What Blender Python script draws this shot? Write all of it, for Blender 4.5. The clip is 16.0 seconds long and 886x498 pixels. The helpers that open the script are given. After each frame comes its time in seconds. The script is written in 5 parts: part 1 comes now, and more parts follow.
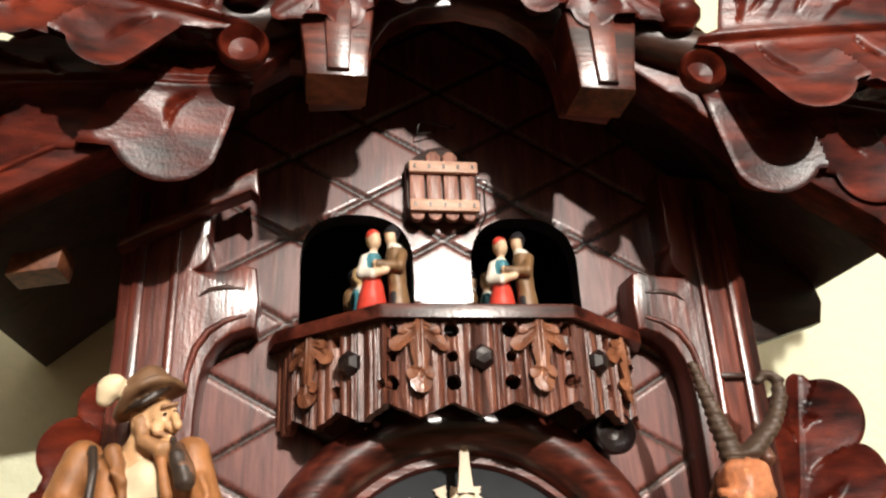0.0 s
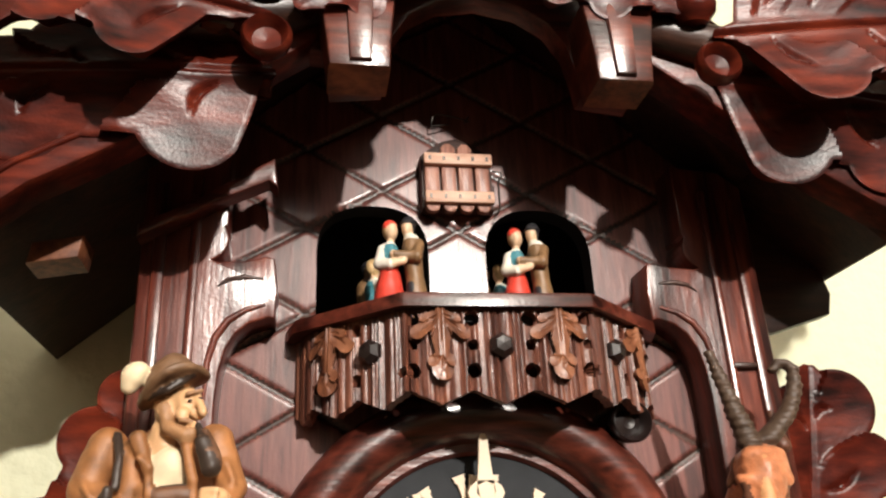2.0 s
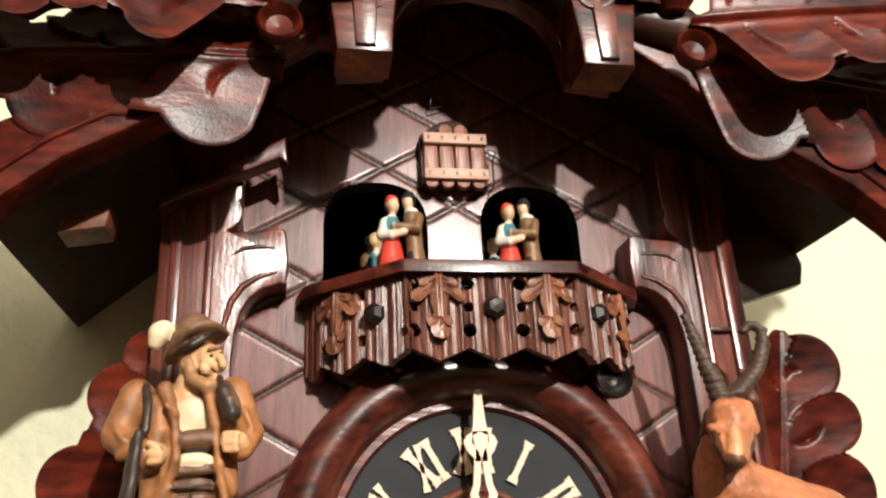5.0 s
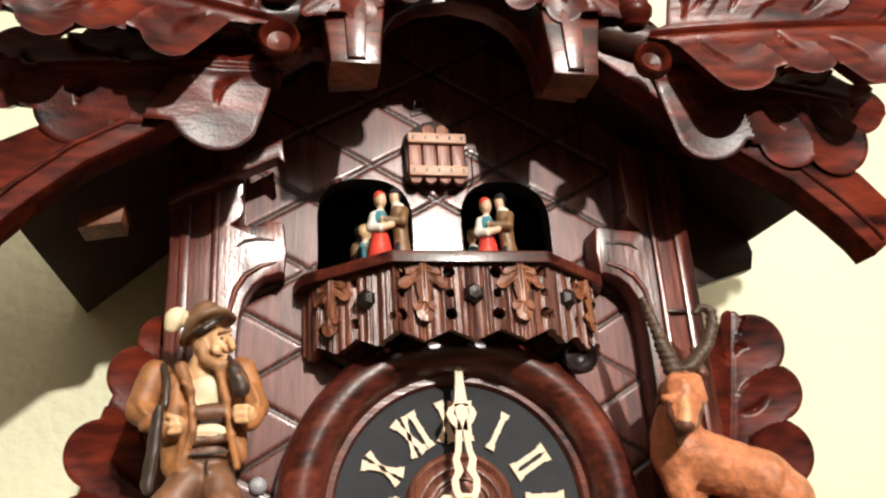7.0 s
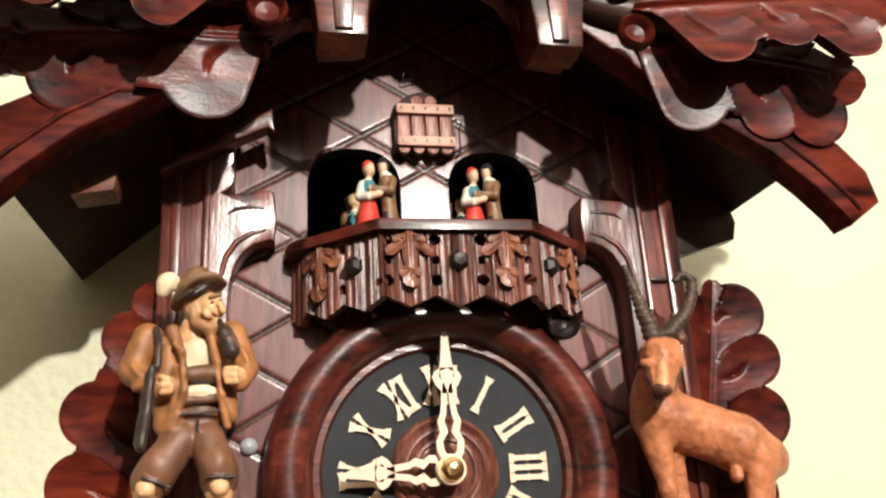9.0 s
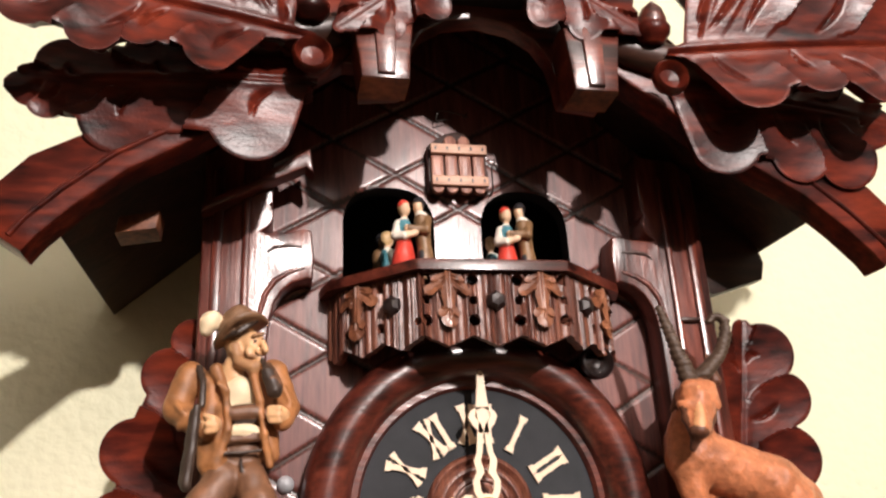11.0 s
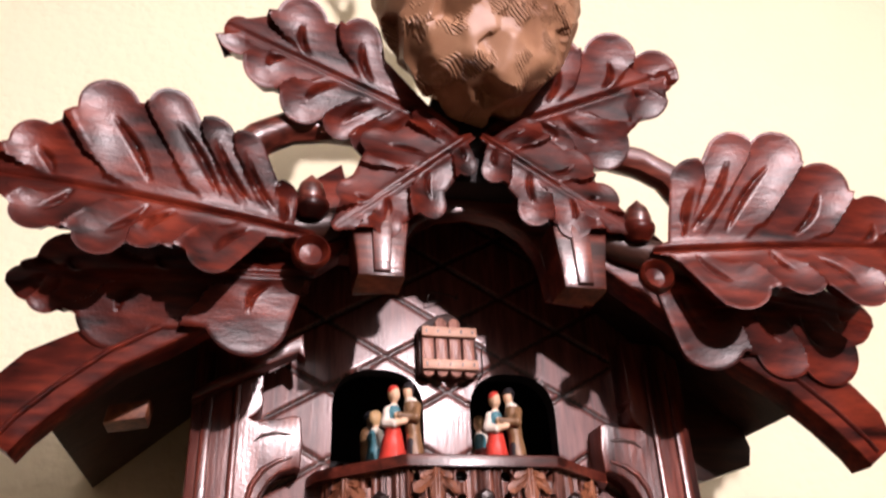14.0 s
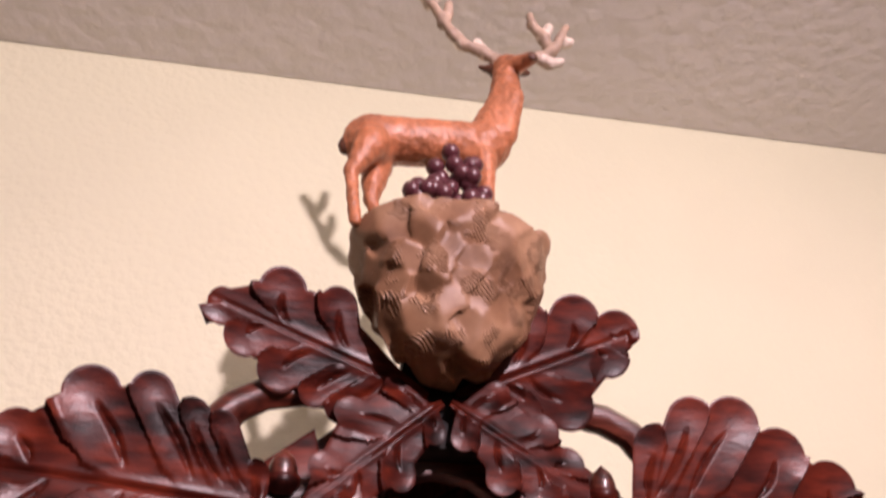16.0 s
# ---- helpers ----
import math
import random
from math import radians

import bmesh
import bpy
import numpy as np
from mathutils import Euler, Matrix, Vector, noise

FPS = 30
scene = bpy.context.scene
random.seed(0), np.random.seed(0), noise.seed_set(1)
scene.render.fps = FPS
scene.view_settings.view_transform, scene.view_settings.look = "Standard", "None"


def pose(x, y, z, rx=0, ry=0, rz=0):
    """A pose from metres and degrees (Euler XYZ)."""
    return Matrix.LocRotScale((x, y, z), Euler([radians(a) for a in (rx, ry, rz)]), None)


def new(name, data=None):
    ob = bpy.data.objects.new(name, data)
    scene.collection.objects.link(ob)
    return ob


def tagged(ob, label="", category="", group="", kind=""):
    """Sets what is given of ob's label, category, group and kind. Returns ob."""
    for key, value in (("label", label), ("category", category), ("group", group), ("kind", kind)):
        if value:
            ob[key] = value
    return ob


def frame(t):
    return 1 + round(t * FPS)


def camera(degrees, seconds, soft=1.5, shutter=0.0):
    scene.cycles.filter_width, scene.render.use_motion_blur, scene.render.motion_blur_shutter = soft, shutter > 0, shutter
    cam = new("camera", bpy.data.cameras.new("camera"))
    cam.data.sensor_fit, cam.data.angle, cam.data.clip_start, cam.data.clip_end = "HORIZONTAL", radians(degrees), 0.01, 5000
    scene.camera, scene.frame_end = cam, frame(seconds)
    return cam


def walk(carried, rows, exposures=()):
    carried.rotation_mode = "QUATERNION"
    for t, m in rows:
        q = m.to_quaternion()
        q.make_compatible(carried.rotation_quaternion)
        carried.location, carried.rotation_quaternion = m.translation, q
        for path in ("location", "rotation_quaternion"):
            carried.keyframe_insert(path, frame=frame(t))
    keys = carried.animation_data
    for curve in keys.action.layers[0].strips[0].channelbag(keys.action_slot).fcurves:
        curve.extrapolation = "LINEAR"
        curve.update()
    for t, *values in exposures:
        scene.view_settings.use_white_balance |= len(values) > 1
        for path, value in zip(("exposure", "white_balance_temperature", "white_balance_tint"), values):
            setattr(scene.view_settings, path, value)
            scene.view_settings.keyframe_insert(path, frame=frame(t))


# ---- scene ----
cam = camera(57.58, 16.0, soft=2.3, shutter=0.6)
BASE = 1.77  # height of the clock's own origin above the floor
# seconds, eye in the clock's own axes, yaw, pitch, roll
ROWS = [
    (0.0, -0.0501, -0.2912, 0.0562, -9.72, 22.11, -2.68),
    (0.5, -0.0527, -0.2857, 0.0530, -10.33, 22.39, -2.94),
    (1.0, -0.0548, -0.2857, 0.0529, -10.15, 22.26, -2.92),
    (1.5, -0.0573, -0.2868, 0.0526, -10.41, 22.08, -2.98),
    (2.0, -0.0602, -0.2900, 0.0523, -10.51, 22.16, -2.91),
    (2.5, -0.0614, -0.2918, 0.0513, -10.59, 22.42, -2.72),
    (3.0, -0.0598, -0.2908, 0.0506, -10.43, 22.15, -2.70),
    (3.5, -0.0550, -0.2912, 0.0507, -9.48, 22.00, -2.42),
    (4.0, -0.0604, -0.2922, 0.0466, -10.14, 21.93, -2.65),
    (6.5, -0.0682, -0.3385, 0.0313, -11.37, 19.96, -3.32),
    (7.0, -0.0716, -0.3411, 0.0301, -12.07, 19.80, -3.71),
    (7.5, -0.0711, -0.3479, 0.0283, -11.82, 19.99, -3.37),
    (8.0, -0.0685, -0.3480, 0.0259, -12.22, 19.64, -3.43),
    (8.5, -0.0645, -0.3488, 0.0234, -12.13, 18.49, -3.56),
    (9.0, -0.0681, -0.3479, 0.0242, -12.08, 18.09, -3.51),
    (11.5, -0.0841, -0.3531, 0.0328, -12.29, 21.74, -2.90),
    (12.0, -0.0815, -0.3577, 0.0424, -12.72, 23.78, -2.75),
    (12.5, -0.0824, -0.3573, 0.0466, -12.97, 25.06, -2.85),
    (13.0, -0.0892, -0.3604, 0.0511, -13.72, 26.90, -2.96),
    (13.5, -0.0893, -0.3628, 0.0523, -13.66, 27.17, -2.68),
    (14.0, -0.0897, -0.3677, 0.0569, -13.85, 28.09, -2.56),
    (14.5, -0.0869, -0.3752, 0.0667, -14.55, 30.05, -2.74),
    (15.0, -0.0876, -0.3808, 0.0767, -15.45, 32.26, -3.06),
    (15.5, -0.0931, -0.3915, 0.0873, -16.35, 35.28, -3.41),
    (16.0, -0.0956, -0.4133, 0.1006, -16.24, 37.35, -2.96),
]
walk(cam, [(t, pose(x, y, z + BASE, 90 + pitch, 0, yaw) @ pose(0, 0, 0, 0, 0, roll)) for t, x, y, z, yaw, pitch, roll in ROWS],
     exposures=[(0.0, 0.15, 6500, 7), (9.2, 0.12, 6500, 8), (12.5, 0.0, 6500, 26), (14.0, -0.02, 6500, 33), (16.0, -0.48, 6500, 43)])

# ---- light ----
world = bpy.data.worlds.new("room_world")
scene.world = world
world.use_nodes = True
world.node_tree.nodes["Background"].inputs[0].default_value = (1.0, 0.9, 0.8, 1)
world.node_tree.nodes["Background"].inputs[1].default_value = 0.014


bulb = bpy.data.lights.new("room_bulb", "POINT")
bulb.energy, bulb.color, bulb.shadow_soft_size = 74, (1.0, 0.92, 0.85), 0.016
new("room_bulb", bulb).location = (0.20, -1.15, 0.54 + BASE)


# ---- materials ----
def material(name):
    m = bpy.data.materials.new(name)
    m.use_nodes = True
    return m, m.node_tree.nodes, m.node_tree.links, m.node_tree.nodes["Principled BSDF"]


def ramp_node(nodes, stops):
    r = nodes.new("ShaderNodeValToRGB")
    while len(r.color_ramp.elements) < len(stops):
        r.color_ramp.elements.new(0.5)
    for e, (p, c) in zip(r.color_ramp.elements, stops):
        e.position, e.color = p, (*c, 1)
    return r


def wood(name, dark, mid, light, stretch=(60, 60, 7), rough=0.3, coat=0.35, bump=0.15, grain=1.0):
    """Stained, lacquered wood; stretch sets the grain's run (small number = along the grain)."""
    m, nodes, links, bsdf = material(name)
    co = nodes.new("ShaderNodeTexCoord")
    info = nodes.new("ShaderNodeObjectInfo")
    add = nodes.new("ShaderNodeVectorMath")
    add.operation = "MULTIPLY_ADD"
    add.inputs[1].default_value = (3, 5, 7)
    links.new(info.outputs["Random"], add.inputs[0])
    links.new(co.outputs["Object"], add.inputs[2])
    mp = nodes.new("ShaderNodeMapping")
    mp.inputs["Scale"].default_value = stretch
    links.new(add.outputs[0], mp.inputs[0])
    n1 = nodes.new("ShaderNodeTexNoise")
    n1.inputs["Scale"].default_value, n1.inputs["Detail"].default_value, n1.inputs["Distortion"].default_value = 1.0, 5, 1.2
    links.new(mp.outputs[0], n1.inputs["Vector"])
    n2 = nodes.new("ShaderNodeTexNoise")
    n2.inputs["Scale"].default_value, n2.inputs["Detail"].default_value = 6.5, 4
    links.new(mp.outputs[0], n2.inputs["Vector"])
    n3 = nodes.new("ShaderNodeTexNoise")
    n3.inputs["Scale"].default_value, n3.inputs["Detail"].default_value = 28, 3
    links.new(co.outputs["Object"], n3.inputs["Vector"])
    mix = nodes.new("ShaderNodeMath")
    mix.operation = "MULTIPLY_ADD"
    mix.inputs[1].default_value = 0.45 * grain
    links.new(n2.outputs["Fac"], mix.inputs[0])
    m2 = nodes.new("ShaderNodeMath")
    m2.operation = "MULTIPLY_ADD"
    m2.inputs[1].default_value, m2.inputs[2].default_value = 0.75, -0.12 - 0.22 * (grain - 1)
    links.new(n1.outputs["Fac"], m2.inputs[0])
    links.new(m2.outputs[0], mix.inputs[2])
    r = ramp_node(nodes, [(0.33, dark), (0.48, mid), (0.66, light)])
    links.new(mix.outputs[0], r.inputs[0])
    links.new(r.outputs[0], bsdf.inputs["Base Color"])
    rr = nodes.new("ShaderNodeMapRange")
    rr.inputs[3].default_value, rr.inputs[4].default_value = rough - 0.07, rough + 0.12
    links.new(n3.outputs["Fac"], rr.inputs[0])
    links.new(rr.outputs[0], bsdf.inputs["Roughness"])
    bsdf.inputs["Coat Weight"].default_value = coat
    bsdf.inputs["Coat Roughness"].default_value = 0.16
    bp = nodes.new("ShaderNodeBump")
    bp.inputs["Strength"].default_value, bp.inputs["Distance"].default_value = bump, 0.0012
    n4 = nodes.new("ShaderNodeTexNoise")
    n4.inputs["Scale"].default_value, n4.inputs["Detail"].default_value = 900, 2
    links.new(co.outputs["Object"], n4.inputs["Vector"])
    hm = nodes.new("ShaderNodeMath")
    hm.operation = "MULTIPLY_ADD"
    hm.inputs[1].default_value = 0.35
    links.new(n4.outputs["Fac"], hm.inputs[0])
    links.new(n2.outputs["Fac"], hm.inputs[2])
    links.new(hm.outputs[0], bp.inputs["Height"])
    links.new(bp.outputs[0], bsdf.inputs["Normal"])
    links.new(bp.outputs[0], bsdf.inputs["Coat Normal"])
    return m


def paint(name, colour, rough=0.5, vary=0.35, scale=220, coat=0.0, bump=0.1, metallic=0.0):
    """Painted or stained surface with blotches at two scales."""
    m, nodes, links, bsdf = material(name)
    co = nodes.new("ShaderNodeTexCoord")
    a = nodes.new("ShaderNodeTexNoise")
    a.inputs["Scale"].default_value, a.inputs["Detail"].default_value = scale, 4
    b = nodes.new("ShaderNodeTexNoise")
    b.inputs["Scale"].default_value, b.inputs["Detail"].default_value = scale * 0.17, 3
    for n in (a, b):
        links.new(co.outputs["Object"], n.inputs["Vector"])
    s = nodes.new("ShaderNodeMath")
    s.operation = "ADD"
    links.new(a.outputs["Fac"], s.inputs[0])
    links.new(b.outputs["Fac"], s.inputs[1])
    h = nodes.new("ShaderNodeMath")
    h.operation = "MULTIPLY"
    h.inputs[1].default_value = 0.5
    links.new(s.outputs[0], h.inputs[0])
    lo = tuple(c * (1 - vary) for c in colour)
    hi = tuple(min(1, c * (1 + vary)) for c in colour)
    r = ramp_node(nodes, [(0.32, lo), (0.5, colour), (0.68, hi)])
    links.new(h.outputs[0], r.inputs[0])
    links.new(r.outputs[0], bsdf.inputs["Base Color"])
    bsdf.inputs["Roughness"].default_value = rough
    bsdf.inputs["Metallic"].default_value = metallic
    bsdf.inputs["Coat Weight"].default_value = coat
    bp = nodes.new("ShaderNodeBump")
    bp.inputs["Strength"].default_value, bp.inputs["Distance"].default_value = bump, 0.001
    links.new(a.outputs["Fac"], bp.inputs["Height"])
    links.new(bp.outputs[0], bsdf.inputs["Normal"])
    return m


def plaster(name, colour, scale, strength, dist):
    """Wall paint over sprayed texture: blobs and fine grain."""
    m, nodes, links, bsdf = material(name)
    co = nodes.new("ShaderNodeTexCoord")
    a = nodes.new("ShaderNodeTexNoise")
    a.inputs["Scale"].default_value, a.inputs["Detail"].default_value = scale, 3
    v = nodes.new("ShaderNodeTexVoronoi")
    v.inputs["Scale"].default_value = scale * 0.55
    c = nodes.new("ShaderNodeTexNoise")
    c.inputs["Scale"].default_value, c.inputs["Detail"].default_value = 3.0, 3
    for n in (a, v, c):
        links.new(co.outputs["Object"], n.inputs["Vector"])
    r = ramp_node(nodes, [(0.3, tuple(x * 0.9 for x in colour)), (0.7, colour)])
    links.new(c.outputs["Fac"], r.inputs[0])
    links.new(r.outputs[0], bsdf.inputs["Base Color"])
    bsdf.inputs["Roughness"].default_value = 0.6
    h = nodes.new("ShaderNodeMath")
    h.operation = "MULTIPLY_ADD"
    h.inputs[1].default_value = -0.8
    links.new(v.outputs["Distance"], h.inputs[0])
    links.new(a.outputs["Fac"], h.inputs[2])
    bp = nodes.new("ShaderNodeBump")
    bp.inputs["Strength"].default_value, bp.inputs["Distance"].default_value = strength, dist
    links.new(h.outputs[0], bp.inputs["Height"])
    links.new(bp.outputs[0], bsdf.inputs["Normal"])
    return m


DK, MD, LT = (0.014, 0.0032, 0.0022), (0.080, 0.0155, 0.0090), (0.180, 0.042, 0.024)
WOOD_X = wood("walnut_across", DK, MD, LT, (9, 70, 70))
WOOD_Z = wood("walnut_upright", DK, MD, LT, (70, 70, 8))
WOOD_LEAF = wood("walnut_carved", (0.009, 0.0015, 0.0010), (0.058, 0.0078, 0.0042), (0.150, 0.022, 0.009), (11, 42, 42), rough=0.30, coat=0.02)
WOOD_LEAF.node_tree.nodes["Principled BSDF"].inputs["Specular IOR Level"].default_value = 0.17
WOOD_PANEL = wood("walnut_panel", (0.055, 0.014, 0.010), (0.118, 0.034, 0.026), (0.185, 0.060, 0.046), (120, 120, 13), rough=0.42, coat=0.32, bump=0.06)
WOOD_END = wood("walnut_end_grain", (0.05, 0.014, 0.006), (0.15, 0.046, 0.018), (0.26, 0.09, 0.036), (60, 60, 60), rough=0.55, coat=0.0)
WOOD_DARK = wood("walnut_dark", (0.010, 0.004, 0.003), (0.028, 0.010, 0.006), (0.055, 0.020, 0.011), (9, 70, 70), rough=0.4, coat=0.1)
WOOD_BALCONY = wood("walnut_balcony", (0.035, 0.010, 0.006), (0.11, 0.034, 0.020), (0.24, 0.090, 0.052), (170, 90, 16), rough=0.38, coat=0.2, bump=0.3)
SPRIG_WOOD = wood("sprig_wood", (0.07, 0.022, 0.010), (0.16, 0.054, 0.024), (0.27, 0.105, 0.048), (60, 60, 20), rough=0.4, coat=0.15)
WOOD_SHUTTER = wood("shutter_wood", (0.15, 0.055, 0.035), (0.28, 0.115, 0.075), (0.40, 0.19, 0.13), (120, 120, 18), rough=0.45, coat=0.1, bump=0.25)
WOOD_STRIP = wood("pale_strip_wood", (0.34, 0.17, 0.11), (0.50, 0.28, 0.19), (0.62, 0.39, 0.28), (20, 120, 120), rough=0.5, coat=0.0)
# walls out of view; tone picked for how much bounce light fills the shadows
BOUNCE_WALL = plaster("tan_bounce_wall", (0.22, 0.17, 0.115), 230, 0.3, 0.0016)
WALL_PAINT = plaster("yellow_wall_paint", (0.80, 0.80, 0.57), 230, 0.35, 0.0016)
CEILING_PAINT = plaster("ceiling_texture", (0.78, 0.74, 0.71), 95, 0.45, 0.003)
FLOOR_WOOD = wood("floor_wood", (0.06, 0.03, 0.015), (0.12, 0.06, 0.03), (0.17, 0.09, 0.045), (1.2, 12, 12), rough=0.4, coat=0.0)
BLACK_PAINT = paint("black_dial_paint", (0.018, 0.020, 0.023), rough=0.65, vary=0.3, scale=120, bump=0.12)
BLACK_PAINT.node_tree.nodes["Principled BSDF"].inputs["Specular IOR Level"].default_value = 0.25
VOID_AND_SHADE = paint("black_inner_paint_and_shade", (0.006, 0.005, 0.005), rough=0.8, vary=0.3)
IVORY = paint("ivory_plastic", (0.76, 0.60, 0.43), rough=0.45, vary=0.12, scale=150)
BRASS = paint("brass", (0.80, 0.58, 0.28), rough=0.22, vary=0.1, metallic=1.0)
WIRE = paint("dark_wire", (0.03, 0.025, 0.022), rough=0.35, vary=0.2, metallic=0.8)
KNOB_BLACK = paint("black_lacquer", (0.014, 0.008, 0.007), rough=0.36, vary=0.3, coat=0.15, bump=0.02)
PEARL = paint("pale_stud", (0.70, 0.52, 0.42), rough=0.25, vary=0.1)
COPPER_STUD = paint("copper_stud", (0.42, 0.13, 0.06), rough=0.3, vary=0.15)


# ---- mesh helpers ----
def mesh_from(name, verts, faces, smooth=True, angle=40):
    me = bpy.data.meshes.new(name)
    me.from_pydata([tuple(map(float, v)) for v in verts], [], [tuple(map(int, f)) for f in faces])
    me.update()
    if smooth:
        me.polygons.foreach_set("use_smooth", [True] * len(me.polygons))
        me.set_sharp_from_angle(angle=radians(angle))
    return me


def from_bm(name, bm, smooth=True, angle=35):
    me = bpy.data.meshes.new(name)
    bmesh.ops.recalc_face_normals(bm, faces=bm.faces[:])
    bm.to_mesh(me)
    bm.free()
    if smooth:
        me.polygons.foreach_set("use_smooth", [True] * len(me.polygons))
        me.set_sharp_from_angle(angle=radians(angle))
    return me


def part(name, me, mat, parent, label=""):
    """Links a mesh as one part under a thing or a part; its verts are in the thing's own axes."""
    ob = new(name, me)
    if not me.materials:
        me.materials.append(mat)
    ob.parent = parent
    return tagged(ob, label)


def prism(name, outline, y0, y1, bevel=0.0015, axis="y", seg=2, angle=35):
    """A plate: an outline in x and z, from y0 (front) back to y1, its front edge rounded."""
    bm = bmesh.new()
    put = {"y": lambda a, b, d: (a, d, b), "x": lambda a, b, d: (d, a, b), "z": lambda a, b, d: (a, b, d)}[axis]
    f = bm.faces.new([bm.verts.new(put(a, b, y0)) for a, b in outline])
    out = bmesh.ops.extrude_face_region(bm, geom=[f])
    vs = [g for g in out["geom"] if isinstance(g, bmesh.types.BMVert)]
    step = {"y": (0, y1 - y0, 0), "x": (y1 - y0, 0, 0), "z": (0, 0, y1 - y0)}[axis]
    bmesh.ops.translate(bm, verts=vs, vec=step)
    if bevel:
        n = {"y": 1, "x": 0, "z": 2}[axis]
        edges = [e for e in bm.edges if all(abs(v.co[n] - y0) < 1e-6 for v in e.verts)]
        bmesh.ops.bevel(bm, geom=edges, offset=bevel, segments=seg, profile=0.5, affect="EDGES", clamp_overlap=True)
    return from_bm(name, bm, angle=angle)


def box(name, x0, x1, y0, y1, z0, z1, bevel=0.001, seg=2):
    bm = bmesh.new()
    bmesh.ops.create_cube(bm, size=1)
    for v in bm.verts:
        v.co = ((x0 + x1) / 2 + v.co.x * (x1 - x0), (y0 + y1) / 2 + v.co.y * (y1 - y0), (z0 + z1) / 2 + v.co.z * (z1 - z0))
    if bevel:
        bmesh.ops.bevel(bm, geom=bm.edges[:], offset=bevel, segments=seg, profile=0.5, affect="EDGES", clamp_overlap=True)
    return from_bm(name, bm)


def lathe(name, profile, centre, seg=64, closed=False, angle=40):
    """Turns (radius, depth) pairs round the y axis through centre."""
    cx, cy, cz = centre
    n = len(profile)
    verts, faces = [], []
    for k in range(seg):
        a = 2 * math.pi * k / seg
        verts += [(cx + r * math.sin(a), cy + d, cz + r * math.cos(a)) for r, d in profile]
    for k in range(seg):
        j = (k + 1) % seg
        for i in range(n if closed else n - 1):
            i2 = (i + 1) % n
            faces.append((k * n + i, k * n + i2, j * n + i2, j * n + i))
    return mesh_from(name, verts, faces, angle=angle)


def tube(name, path, radii, seg=12, rough=0.0, seed=0, angle=50):
    """A round stem along a path, with its own radius at each point and a knotty skin."""
    rnd = random.Random(seed)
    path = [Vector(p) for p in path]
    verts, faces = [], []
    up = Vector((0.13, 0.9, 0.31))
    for i, p in enumerate(path):
        d = (path[min(i + 1, len(path) - 1)] - path[max(i - 1, 0)]).normalized()
        a = d.cross(up).normalized()
        b = d.cross(a)
        for k in range(seg):
            t = 2 * math.pi * k / seg
            r = radii[i] * (1 + rough * (rnd.random() - 0.5))
            verts.append(p + (a * math.cos(t) + b * math.sin(t)) * r)
    n = len(path)
    for i in range(n - 1):
        for k in range(seg):
            j = (k + 1) % seg
            faces.append((i * seg + k, i * seg + j, (i + 1) * seg + j, (i + 1) * seg + k))
    faces.append(tuple(range(seg))[::-1])
    faces.append(tuple((n - 1) * seg + k for k in range(seg)))
    return mesh_from(name, verts, faces, angle=angle)


def arc(cx, cz, r, a0, a1, n=10):
    return [(cx + r * math.cos(radians(a0 + (a1 - a0) * i / n)), cz + r * math.sin(radians(a0 + (a1 - a0) * i / n))) for i in range(n + 1)]


